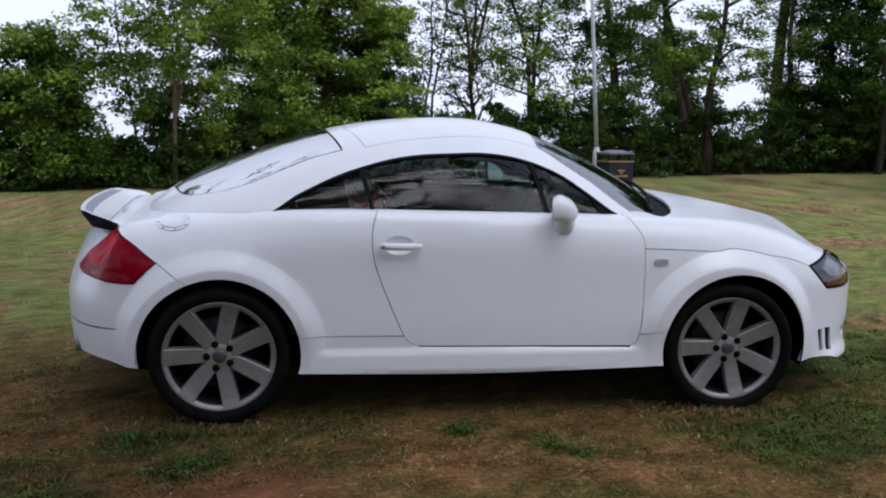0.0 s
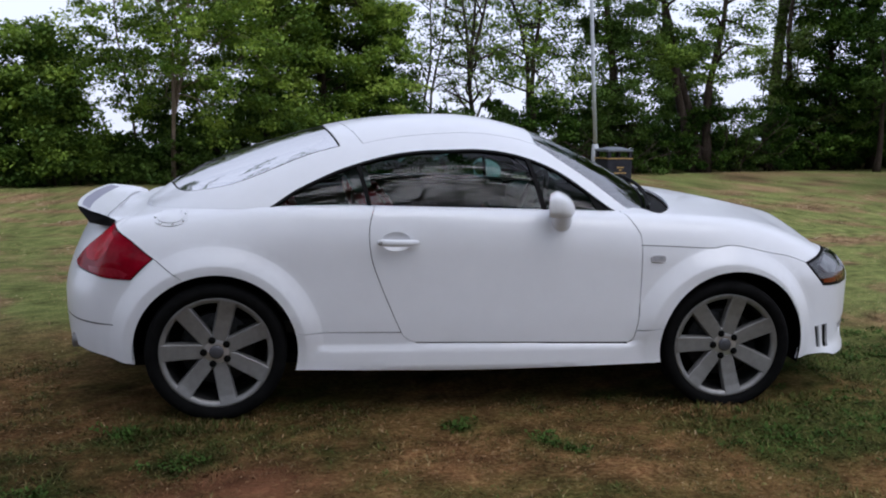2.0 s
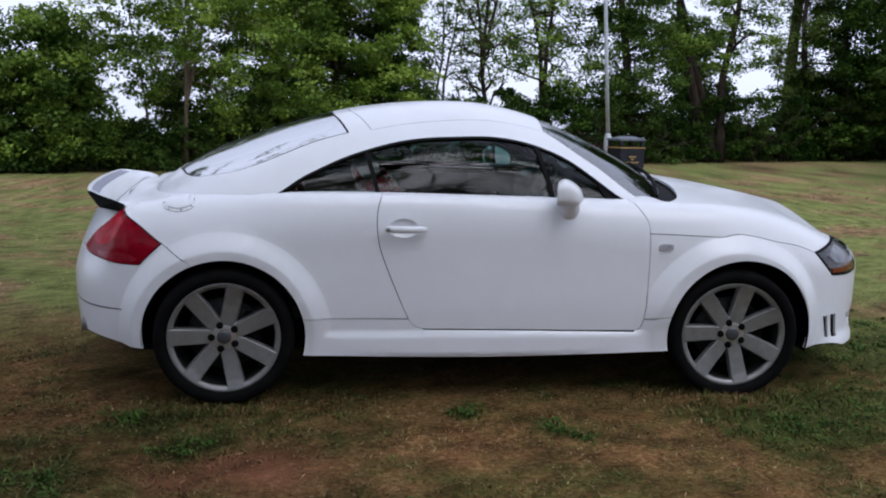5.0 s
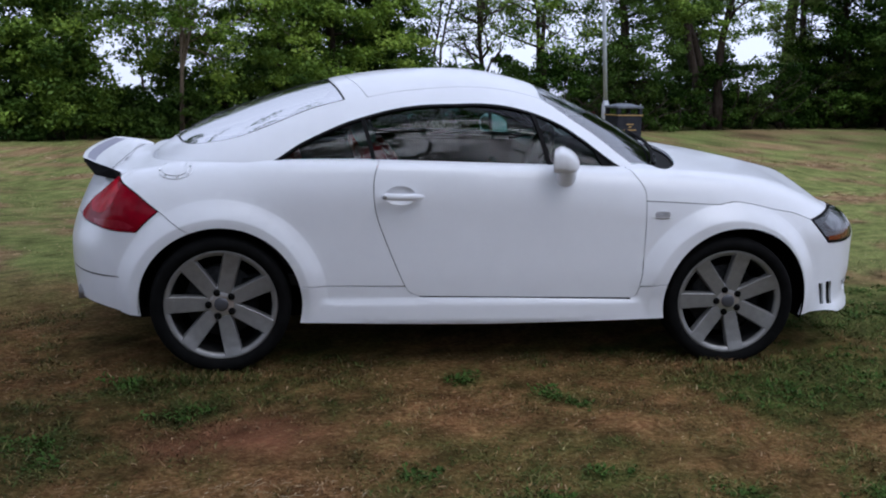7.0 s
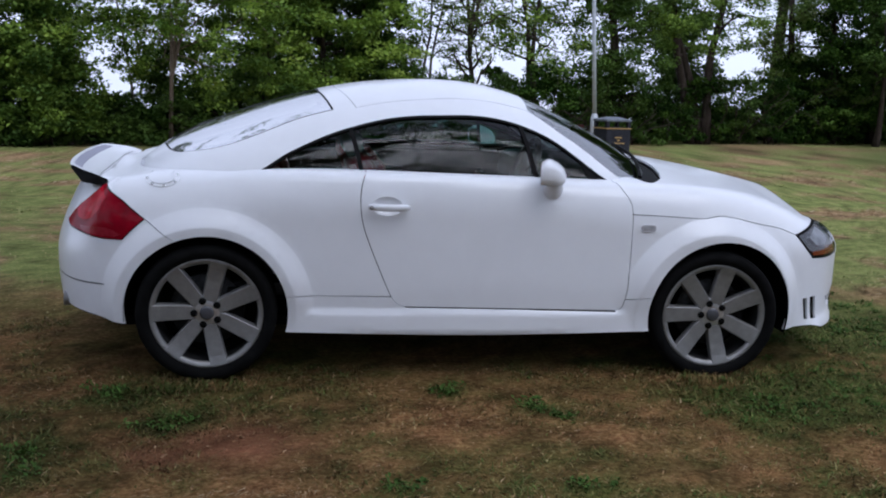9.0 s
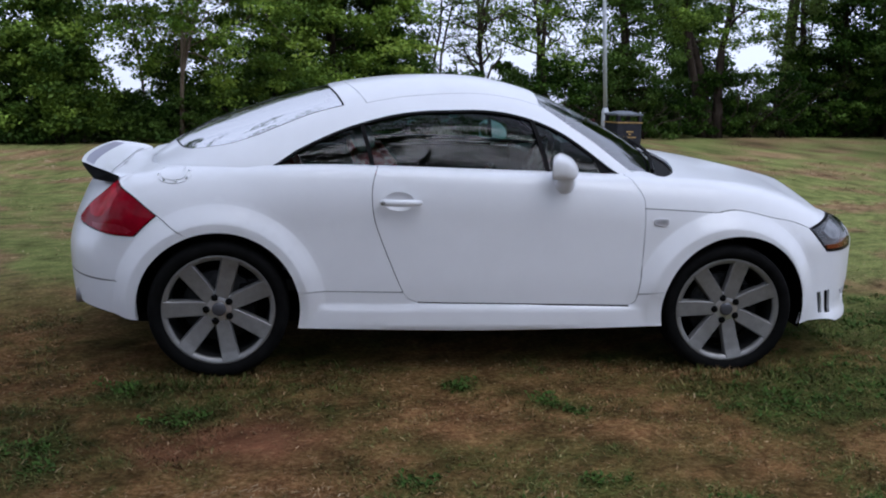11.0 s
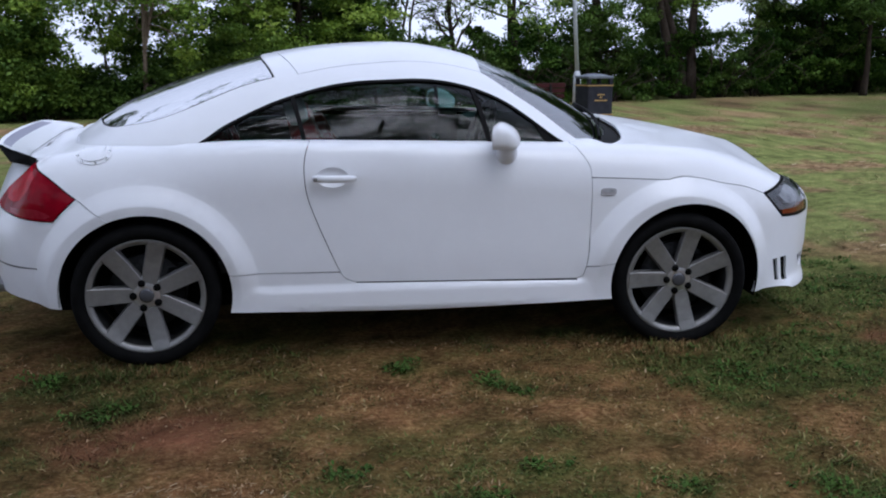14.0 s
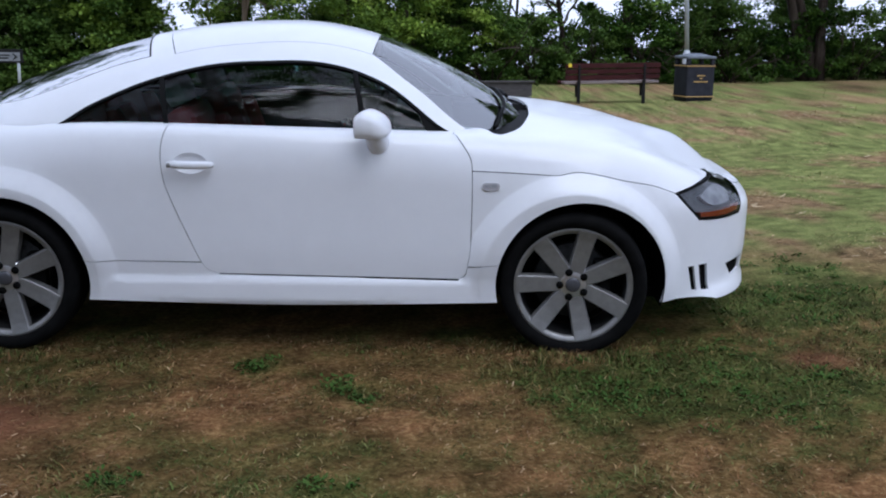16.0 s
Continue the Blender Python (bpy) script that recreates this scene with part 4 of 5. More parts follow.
def tail_section(k):
    """Cross-section at k from -1 to 1 across the car: front foot, top, lip, rear edge, underside."""
    e = abs(k) ** 2.3
    tip = abs(k) ** 7
    mid = [(-1.745, .886), (-1.775, .893), (-1.805, .902), (-1.842, .913), (-1.886, .930), (-1.908, .931), (-1.900, .912), (-1.85, .88), (-1.79, .84)]
    end = [(-1.690, .892), (-1.715, .899), (-1.75, .908), (-1.80, .918), (-1.842, .928), (-1.866, .930), (-1.862, .914), (-1.80, .862), (-1.688, .852)]
    half = [.60, .59, .57, .535, .485, .46, .465, .55, .615]
    pts = [(a + (c - a) * e, -h * k, b + (d - b) * e) for (a, b), (c, d), h in zip(mid, end, half)]
    fx, fy = -1.745 + .068 * tip, -.60 * k
    return [(fx, fy, max(deck_z(fx, fy) + .002, .878 + .006 * tip))] + pts[1:]


secs = [tail_section(float(k)) for k in np.linspace(-1, 1, 49)]
spoiler = None
for name, rows, i0, i1, mat, lab in (("rear_spoiler", secs, 0, 3, PAINT, ""), ("spoiler_band", secs[3:46], 3, 4, SILVERBAND, "silver band along the spoiler"), ("spoiler_edge", secs[:4], 3, 4, PAINT, ""), ("spoiler_edge", secs[45:], 3, 4, PAINT, ""),
                                     ("spoiler_lip", secs, 4, 5, PAINT, ""), ("spoiler_underside", secs, 5, 8, BLACK, "black underside of the spoiler")):
    bm = bmesh.new()
    grid = [[bm.verts.new(p) for p in sec[i0:i1 + 1]] for sec in rows]
    for a, b in zip(grid, grid[1:]):
        for j in range(len(a) - 1):
            bm.faces.new((a[j], b[j], b[j + 1], a[j + 1])).smooth = True
    ob = part(name, bm, mat, spoiler or car, lab)
    spoiler = spoiler or ob
bm = bmesh.new()
grid = [[bm.verts.new(p) for p in (sec[0], (sec[0][0] + .006, sec[0][1], deck_z(sec[0][0], sec[0][1]) - .006))] for sec in secs]
for a, b in zip(grid, grid[1:]):
    bm.faces.new((a[1], b[1], b[0], a[0])).smooth = True
part("spoiler_foot", bm, PAINT, spoiler)
part("spoiler_seam", tube(bmesh.new(), [Vector(sec[0]) + Vector((.002, 0, .001)) for sec in secs[3:-3]], .0010, 6), BLACK, spoiler, "dark joint along the spoiler's foot")
for sec in (secs[0], secs[-1]):
    bm = bmesh.new()
    bm.faces.new([bm.verts.new(p) for p in sec])
    part("spoiler_end", bm, BLACK, spoiler)

# exhaust tips
for s in (1, -1):
    bm = bmesh.new()
    lathe(bm, [(.028, .0), (.034, .0), (.036, .10), (.031, .10), (.030, .02)], Matrix.Translation((-1.80, -.50 * s, .295)) @ pose(0, 0, 0, 0, -90), 20)
    part("exhaust_tip", bm, ALLOY, car, "bright steel exhaust tip")


def wheel(x, y, side, steer):
    """Seven-spoke alloy on a low tyre; side 1 faces the near side."""
    m = Matrix.Translation((x, y, .318)) @ pose(0, 0, 0, 0, 0, steer) @ pose(0, 0, 0, 90 if side > 0 else -90)
    bm = bmesh.new()
    lathe(bm, [(.2575, -.004), (.2565, .006), (.2535, .0095), (.249, .0095), (.233, .0045), (.2305, .001), (.2295, -.016)], m, 72)
    w = part("wheel", bm, ALLOY, car, "grey seven-spoke alloy wheel with low-profile tyre")
    bm = bmesh.new()
    lathe(bm, [(.2297, -.015), (.227, -.05), (.225, -.16), (.232, -.185)], m, 72)
    part("rim_barrel", bm, BARREL, w, "dark inner barrel of the rim")
    bm = bmesh.new()
    lathe(bm, [(.250, -.004), (.258, .014), (.275, .026), (.295, .028), (.308, .018), (.316, .0), (.3185, -.025), (.319, -.05), (.3145, -.052), (.3145, -.058), (.319, -.060), (.3195, -.10), (.315, -.102), (.315, -.108), (.3195, -.11), (.319, -.15), (.316, -.18), (.306, -.20), (.26, -.205), (.235, -.19)], m, 72)
    part("tyre", bm, RUBBER, w, "black low-profile tyre")
    bm = bmesh.new()
    lathe(bm, [(.05, -.085), (.165, -.085), (.168, -.09), (.168, -.11), (.05, -.11)], m, 48)
    part("brake_disc", bm, DISC, w, "steel brake disc behind the spokes")
    bm = bmesh.new()
    slab(bm, (.0, 0, 0), (.075, .15, .07), .012, m @ Matrix.Translation((.125 * (1 if side > 0 else -1), .03, -.075)))
    part("caliper", bm, DARK, w)
    bm = bmesh.new()
    lathe(bm, [(.0001, -.185), (.231, -.185)], m, 32)
    part("backing", bm, DARK, w)
    bm = bmesh.new()
    lathe(bm, [(.0001, -.012), (.035, -.011), (.060, -.014), (.082, -.022), (.088, -.045)], m, 40)
    part("hub", bm, HUBMETAL, w, "bright machined hub face")
    bm = bmesh.new()
    lathe(bm, [(.0001, .0), (.022, -.001), (.030, -.004), (.033, -.012)], m, 28)
    part("centre_cap", bm, CAPM, w, "dark grey centre cap")
    for k in range(7):
        a = math.pi + k * 2 * math.pi / 7
        bm = bmesh.new()
        r = m @ Matrix.Rotation(a if side > 0 else math.pi - a, 4, "Z")
        prof = [(.045, .030, -.014), (.09, .0345, -.012), (.15, .0365, -.007), (.205, .0385, .0015), (.224, .039, .0065), (.243, .0395, .0115)]
        rows = []
        for d, h, z in prof:
            rows.append([bm.verts.new(r @ Vector(c)) for c in ((d, -h - .004, z - .034), (d, -h, z - .005), (d, -h + .004, z), (d, h - .004, z), (d, h, z - .005), (d, h + .004, z - .034))])
        for p, q in zip(rows, rows[1:]):
            for j in range(5):
                bm.faces.new((p[j], q[j], q[j + 1], p[j + 1]))
        bm.faces.new(rows[-1])
        bmesh.ops.recalc_face_normals(bm, faces=bm.faces)
        part("spoke", bm, ALLOY, w)
    for k in range(5):
        a = math.radians(110) + k * 2 * math.pi / 5
        bm = bmesh.new()
        lathe(bm, [(.0001, -.0070), (.0155, -.0075), (.0168, -.013)], m @ Matrix.Translation((.057 * math.cos(a), .057 * math.sin(a), 0)), 14)
        part("wheel_bolt", bm, DARK, w, "black recessed wheel bolt")
    return w


wheel(-1.2135, -.866, 1, 0)
wheel(1.2135, -.870, 1, -4)
wheel(-1.2135, .866, -1, 0)
wheel(1.2135, .870, -1, -4)

# cabin
bm = bmesh.new()
slab(bm, (-.2, 0, .40), (2.3, 1.45, .06), .01)
slab(bm, (-1.15, 0, .80), (.5, 1.30, .04), .01)
part("cabin_floor", bm, CABIN, car)
for s in (1, -1):
    bm = bmesh.new()
    slab(bm, (.08, -.735 * s, .67), (1.16, .05, .50), .02)
    slab(bm, (-.80, -.67 * s, .69), (.60, .05, .46), .02)
    part("door_card", bm, CABIN, car)
bm = bmesh.new()
slab(bm, (.62, 0, .80), (.42, 1.36, .30), .07)
slab(bm, (.55, -.36, .95), (.26, .42, .10), .045)
part("dashboard", bm, CABIN, car, "black dashboard")
bm = bmesh.new()
slab(bm, (.20, 0, .60), (.9, .22, .26), .03)
part("centre_console", bm, CABIN, car)
bm = bmesh.new()
tube(bm, [(.20, .0, .72), (.185, .0, .80), (.18, 0, .86)], [.012, .010, .012], 8)
bmesh.ops.create_uvsphere(bm, u_segments=12, v_segments=8, radius=.027, matrix=Matrix.Translation((.18, 0, .88)))
part("gear_lever", bm, CHROME, car, "gear lever with an aluminium knob")
sw = Matrix.Translation((.33, -.36, .93)) @ pose(0, 0, 0, 0, -68)
bm = bmesh.new()
pts = [sw @ Vector((.185 * math.cos(a), .185 * math.sin(a), 0)) for a in np.linspace(0, 2 * math.pi, 41)]
tube(bm, pts, .016, 10)
steer = part("steering_wheel", bm, CABIN, car, "black three-spoke steering wheel")
bm = bmesh.new()
lathe(bm, [(.0001, .02), (.05, .018), (.065, -.01)], sw, 20)
part("steering_boss", bm, CABIN, steer)
for a in (0, 2.2, -2.2):
    bm = bmesh.new()
    slab(bm, (.11, 0, 0), (.14, .035, .012), .004, sw @ Matrix.Rotation(a + math.pi, 4, "Z"))
    part("steering_spoke", bm, CABIN, steer)


def seat(x, y, back_h, rear=False):
    bm = bmesh.new()
    slab(bm, (x, y, .55), (.50, .50, .16), .06)
    s = part("seat_cushion" if not rear else "rear_seat_cushion", bm, LEATHER, car, "red leather seat")
    bm = bmesh.new()
    lean = Matrix.Translation((x - .22, y, .50)) @ pose(0, 0, 0, 0, -20)
    slab(bm, (0, 0, back_h / 2), (.14, .48, back_h), .06, lean)
    for k in (-1, 1):
        slab(bm, (.05, .20 * k, back_h * .45), (.16, .10, back_h * .75), .045, lean)
    part("backrest", bm, LEATHER, s)
    if not rear:
        bm = bmesh.new()
        slab(bm, (.0, 0, back_h + .07), (.10, .25, .14), .045, lean)
        part("headrest", bm, LIGHTLEATHER, s)


seat(-.12, -.37, .54)
seat(-.12, .37, .54)
seat(-.64, -.33, .55, True)
seat(-.64, .33, .55, True)
bm = bmesh.new()
slab(bm, (.30, 0, 1.225), (.03, .22, .06), .02)
tube(bm, [(.33, 0, 1.29), (.31, 0, 1.24)], .008, 6)
part("rear_view_mirror", bm, CABIN, car)


# ---- trees and shrubs ----
def leaf_mat(name, stops, through=.45, gloss=.22):
    """Leaf colours: each leaf differs a little, each spray more (tone)."""
    m = bpy.data.materials.new(name)
    m.use_nodes = True
    t = m.node_tree
    b = t.nodes["Principled BSDF"]
    b.inputs["Roughness"].default_value = .55
    b.inputs["Specular IOR Level"].default_value = gloss
    geo = t.nodes.new("ShaderNodeNewGeometry")
    tone = t.nodes.new("ShaderNodeAttribute")
    tone.attribute_name = "tone"
    add = t.nodes.new("ShaderNodeMath")
    add.operation = "MULTIPLY_ADD"
    add.inputs[1].default_value = .35
    t.links.new(geo.outputs["Random Per Island"], add.inputs[0])
    t.links.new(tone.outputs["Fac"], add.inputs[2])
    r = ramp(m, stops)
    t.links.new(add.outputs[0], r.inputs[0])
    tr = t.nodes.new("ShaderNodeBsdfTranslucent")
    mix = t.nodes.new("ShaderNodeMixShader")
    mix.inputs[0].default_value = through
    out = [n for n in t.nodes if n.type == "OUTPUT_MATERIAL"][0]
    t.links.new(r.outputs[0], b.inputs["Base Color"])
    t.links.new(r.outputs[0], tr.inputs["Color"])
    t.links.new(b.outputs[0], mix.inputs[1])
    t.links.new(tr.outputs[0], mix.inputs[2])
    t.links.new(mix.outputs[0], out.inputs[0])
    return m


LEAF = leaf_mat("fresh_leaves", [(0, (.030, .070, .008)), (.4, (.118, .200, .024)), (.75, (.25, .36, .048)), (1, (.35, .45, .085))], .38)
LEAF_MID = leaf_mat("green_leaves", [(0, (.022, .055, .008)), (.4, (.078, .137, .020)), (.75, (.175, .263, .040)), (1, (.26, .38, .06))], .36, .15)
LEAF_DARK = leaf_mat("dark_leaves", [(0, (.022, .052, .008)), (.4, (.052, .096, .017)), (.75, (.09, .148, .027)), (1, (.12, .20, .04))], .35, .1)
# darkest leaves: the shade of the understory is put into their green
LEAF_SHADED = leaf_mat("shaded_leaves", [(0, (.008, .022, .004)), (.4, (.022, .052, .007)), (.75, (.055, .105, .013)), (1, (.10, .17, .03))], .25, .06)
LEAF_OLIVE = leaf_mat("olive_leaves", [(0, (.05, .085, .014)), (.4, (.085, .135, .024)), (.75, (.13, .185, .036)), (1, (.18, .23, .06))])
BARK = bump(node_mat("bark", (.07, .055, .042), .9, spec=.2), 25, .8, .03)
PALEBARK = bump(node_mat("pale_bark", (.2, .16, .12), .9, spec=.2), 25, .8, .03)
vary(PALEBARK, 9, [(.3, (.09, .065, .045)), (.5, (.17, .13, .095)), (.75, (.27, .22, .17))], stretch=(1, 1, .25))
vary(BARK, 9, [(.3, (.018, .013, .010)), (.5, (.042, .031, .023)), (.75, (.085, .066, .05))], stretch=(1, 1, .25))


def leaves_mesh(name, centres, radii, per, size, rng, mat, flat=.5):
    """Small folded leaves in clumps round the centres."""
    c = np.repeat(centres, per, 0)
    r = np.repeat(radii, per)[:, None]
    n = len(c)
    d = rng.normal(0, 1, (n, 3))
    d /= np.linalg.norm(d, axis=1, keepdims=True)
    p = c + d * r * (rng.random((n, 1)) ** .5) * np.array([1, 1, flat])
    up = rng.normal(0, .8, (n, 3)) + np.array([0, 0, 1.1])
    up /= np.linalg.norm(up, axis=1, keepdims=True)
    a = rng.normal(0, 1, (n, 3))
    a -= up * np.sum(a * up, 1, keepdims=True)
    a /= np.linalg.norm(a, axis=1, keepdims=True)
    b = np.cross(up, a)
    s = size * (.55 + .9 * rng.random((n, 1)))
    tone = np.repeat(np.clip(rng.normal(.32, .22, len(centres)), 0, .75), per)
    v = np.stack([p - a * s * .5, p + b * s * .32 + up * s * .08, p + a * s * .55 - up * s * .1, p - b * s * .32 + up * s * .08], 1).reshape(-1, 3)
    k = np.arange(n)[:, None] * 4
    f = np.concatenate([k + np.array([[0, 1, 2]]), k + np.array([[0, 2, 3]])], 0)
    return mesh_from(name, v, f, mat, [("tone", np.repeat(tone, 4))])


def limb(bm, rng, start, way, length, radius, bend, tips, depth, droop=0.0, lowest=-9.0):
    """A bent, tapering limb that forks; the ends gather in tips."""
    pts, p, d = [start], Vector(start), Vector(way).normalized()
    n = 5
    for i in range(n):
        d = (d + Vector(rng.normal(0, bend, 3)) + Vector((0, 0, -droop))).normalized()
        if p.z < lowest and d.z < .1:
            d = Vector((d.x, d.y, .25)).normalized()
        p = p + d * length / n
        pts.append(p.copy())
    tube(bm, pts, [radius * (1 - .62 * i / n) for i in range(n + 1)], 7 if radius > .03 else 5)
    if depth == 0:
        tips += [pts[3], pts[4], pts[5]]
        return
    tips.append(pts[5])
    for k in range(int(rng.integers(2, 4))):
        at = pts[int(rng.integers(2, n + 1))]
        w = (d + Vector(rng.normal(0, .75, 3)) + Vector((0, 0, .15))).normalized()
        limb(bm, rng, at, w, length * rng.uniform(.5, .8), radius * .45, bend * 1.15, tips, depth - 1, droop, lowest)


def tree(name, x, y, height, radius, crown_base, spread_r, per, seed, label, mat=LEAF, lean=(0, 0), limbs=11, clump=.42, leaf=.10, trunks=1, fork=.0, extra=0, droop=.02, leans=(), reach=(), lowest=.15, roots=(), ivy=(0, 0), depth=1, bark=BARK, rise=(.05, .7), stout=.38):
    """A trunk with limbs and a crown of leaf clumps."""
    rng = np.random.default_rng(seed)
    z0 = float(ground_z(x, y))
    ob = thing(name, label, "tree", (x, y, z0), group="trees round the field")
    bm, tips = bmesh.new(), []
    for k in range(trunks):
        lx, ly = leans[k] if leans else lean if k == 0 else (lean[0] + rng.uniform(-.35, .35), lean[1] + rng.uniform(-.2, .2))
        ox = roots[k] if roots else 0
        pts = [(ox, 0, -.1)]
        if k == 0 or not fork:
            wx, wy, ph = rng.uniform(.010, .022), rng.uniform(.008, .015), rng.uniform(0, 6.3, 4)
        for i in range(1, 9):
            f = i / 8
            g = max(f - fork, 0) / (1 - fork)           # the trunks part above the fork; a slow sway, so that no trunk is a straight pole
            sway = wx * height * (math.sin(5 * f + ph[0]) - math.sin(ph[0]) + .5 * math.sin(11 * f + ph[1]) - .5 * math.sin(ph[1]))
            pts.append((ox + lx * height * g ** 1.2 + sway, ly * height * g ** 1.2 + wy * height * (math.sin(6 * f + ph[2]) - math.sin(ph[2])), height * .82 * f))
        tube(bm, pts, [radius * (1.25 if i == 0 else 1) * (1 - .8 * i / 8) for i in range(9)], 10)
        for j in range(limbs):
            f = crown_base / height + (1 - crown_base / height) * (j + rng.random()) / limbs * .95
            i = min(int(f * 8), 7)
            a = Vector(pts[i]).lerp(Vector(pts[i + 1]), f * 8 - i)
            ang = rng.uniform(0, 2 * math.pi)
            out = Vector((math.cos(ang), math.sin(ang), rng.uniform(*rise)))
            limb(bm, rng, a, out, spread_r * rng.uniform(.55, 1.0) * (1 - .45 * f), radius * stout * (1 - .5 * f), .22, tips, depth, droop, lowest)
        tips.append(Vector(pts[-1]))
    for z, wx, wy, wz, far in reach:                    # long boughs that reach out to one side
        limb(bm, rng, (lean[0] * z, lean[1] * z, z), (wx, wy, wz), far * 1.3, radius * .15, .12, tips, 2, .0, lowest)
    part("trunk", bm, bark, ob)
    c = np.array([tuple(t) for t in tips])
    if extra:
        th = rng.uniform(0, 2 * np.pi, extra)
        rr = spread_r * np.sqrt(rng.random(extra)) * .95
        zz = crown_base + (height - crown_base) * rng.random(extra) ** 1.5
        k = 1 - np.clip((zz - crown_base) / (height - crown_base), 0, 1) ** 2 * .6
        c = np.concatenate([c, np.stack([lean[0] * zz + rr * k * np.cos(th), lean[1] * zz + rr * k * np.sin(th), zz], 1)])
    if ivy[0]:                                          # leaves that climb the trunk
        n = int(ivy[0] * 16)
        zz, th = rng.uniform(.2, ivy[0], n), rng.uniform(0, 2 * np.pi, n)
        lx = leans[0][0] if leans else lean[0]
        c = np.concatenate([c, np.stack([lx * height * (zz / (height * .82)) ** 1.2 + ivy[1] * np.cos(th), ivy[1] * np.sin(th), zz], 1)])
    c = c[c[:, 2] > lowest]
    rad = clump * rng.uniform(.55, 1.25, len(c))
    crown = new("crown", leaves_mesh("crown", c, rad, per, leaf, rng, mat))
    crown.parent = ob
    tagged(crown, kind="stuff")
    return ob


def shrub(x, y, w, h, per, seed, label, mat=LEAF_DARK, leaf=.082, clumps=60):
    rng = np.random.default_rng(seed)
    ob = thing("shrub", label, "shrub", (x, y, float(ground_z(x, y))), group="undergrowth below the trees")
    bm = bmesh.new()
    for k in range(7):
        a = rng.uniform(0, 2 * math.pi)
        limb(bm, rng, (rng.normal(0, .1), rng.normal(0, .1), -.05), (math.cos(a) * .7, math.sin(a) * .7, 1.0), h * rng.uniform(.6, .95), .025, .2, [], 1)
    part("stem", bm, BARK, ob)
    th, rr, zz = rng.uniform(0, 2 * np.pi, clumps), np.sqrt(rng.random(clumps)), rng.random(clumps) ** 1.15
    k = np.sqrt(np.clip(1 - zz ** 2 * .85, .05, 1))
    c = np.stack([w * rr * k * np.cos(th), w * .75 * rr * k * np.sin(th), .08 + zz * h], 1)
    f = new("foliage", leaves_mesh("foliage", c, .30 * rng.uniform(.6, 1.2, clumps), per, leaf, rng, mat))
    f.parent = ob
    tagged(f, kind="stuff")
    return ob


DENSE = "tall broadleaf tree with dense green foliage"
AIRY = "slender tree with thin trunk and airy light green crown"
BARE = "sparsely leaved tree with bare forking limbs"
IVY = "ivy-clad tree with a straight dark trunk"
tree("tree", -5.85, 15.9, 3.2, .10, .3, 1.2, 125, 31, DENSE, LEAF_MID, limbs=10, extra=150, clump=.36, leaf=.085)
tree("tree", -8.0, 16.4, 4.6, .16, .4, 1.6, 100, 11, DENSE, LEAF_DARK, limbs=12, extra=190, clump=.40, leaf=.085)
tree("tree", -11.6, 16.2, 13, .24, .6, 3.0, 70, 12, DENSE, LEAF_DARK, limbs=15, extra=260, clump=.6, leaf=.16)
tree("tree", -9.5, 16.8, 11.5, .22, 1.0, 2.2, 70, 38, DENSE, LEAF_DARK, limbs=14, extra=220, clump=.55, leaf=.16)
tree("tree", -3.08, 16.3, 6.6, .048, 2.1, 2.7, 66, 13, AIRY, LEAF, limbs=12, clump=.34, extra=150, leaf=.080, trunks=3, leans=((-.055, 0), (.04, .02), (-.13, .03)), fork=.24, bark=PALEBARK)
tree("tree", -4.0, 18.2, 6.2, .035, 1.5, 1.5, 60, 34, AIRY, LEAF, lean=(-.09, 0), limbs=13, clump=.34, extra=60, leaf=.080, bark=PALEBARK)
tree("tree", -5.0, 16.1, 1.75, .06, .3, .72, 80, 37, DENSE, LEAF_MID, limbs=9, clump=.32, extra=70, leaf=.080)
tree("tree", -3.7, 19.4, 2.3, .07, .4, 1.15, 46, 36, DENSE, LEAF_MID, limbs=11, clump=.34, extra=20)
tree("tree", -1.4, 18.4, 7.2, .15, 1.0, 2.2, 125, 14, DENSE, LEAF_MID, limbs=12, extra=240, clump=.42, leaf=.085)
tree("tree", .3, 19.0, 7.2, .14, 1.0, 2.2, 125, 15, DENSE, LEAF, limbs=12, extra=240, clump=.42, leaf=.085)
tree("tree", 1.45, 20.2, 7.2, .12, 1.2, 1.1, 110, 16, DENSE, LEAF_DARK, limbs=11, extra=110, clump=.38, leaf=.085)
tree("tree", 2.75, 20.4, 6.5, .045, 1.8, 1.1, 5, 17, BARE, LEAF_OLIVE, limbs=11, clump=.3, leaf=.08, trunks=2, leans=((-.02, 0), (.05, .02)), depth=2, rise=(.5, 1.6), stout=.6)
tree("tree", 3.90, 19.9, 7, .075, 1.5, 1.5, 5, 18, BARE, LEAF_OLIVE, limbs=9, clump=.32, leaf=.08, leans=((-.095, 0), (.085, 0), (.01, .04)), fork=.44, trunks=3, depth=2, rise=(.4, 1.6), stout=.55)
tree("tree", 5.9, 22.4, 7.5, .09, 2.3, 2.3, 30, 19, AIRY, LEAF, limbs=12, clump=.40, extra=70, leaf=.085, leans=((.05, 0), (-.10, 0)), trunks=2, rise=(-.1, 1.0), stout=.5, depth=2)
tree("tree", 7.9, 21.9, 7.8, .17, 1.4, 1.8, 90, 20, IVY, LEAF_DARK, limbs=12, clump=.40, extra=130, leaf=.085, ivy=(6.5, .28))
tree("tree", 10.7, 22.6, 8, .15, 2.6, 2.0, 72, 21, "tree with three thick leaning trunks", LEAF_MID, leans=((-.23, 0), (.045, 0), (-.19, .04)), roots=(-.15, .28, .12), limbs=7, clump=.40, trunks=3, extra=90, leaf=.085, rise=(.1, 1.1), stout=.5)
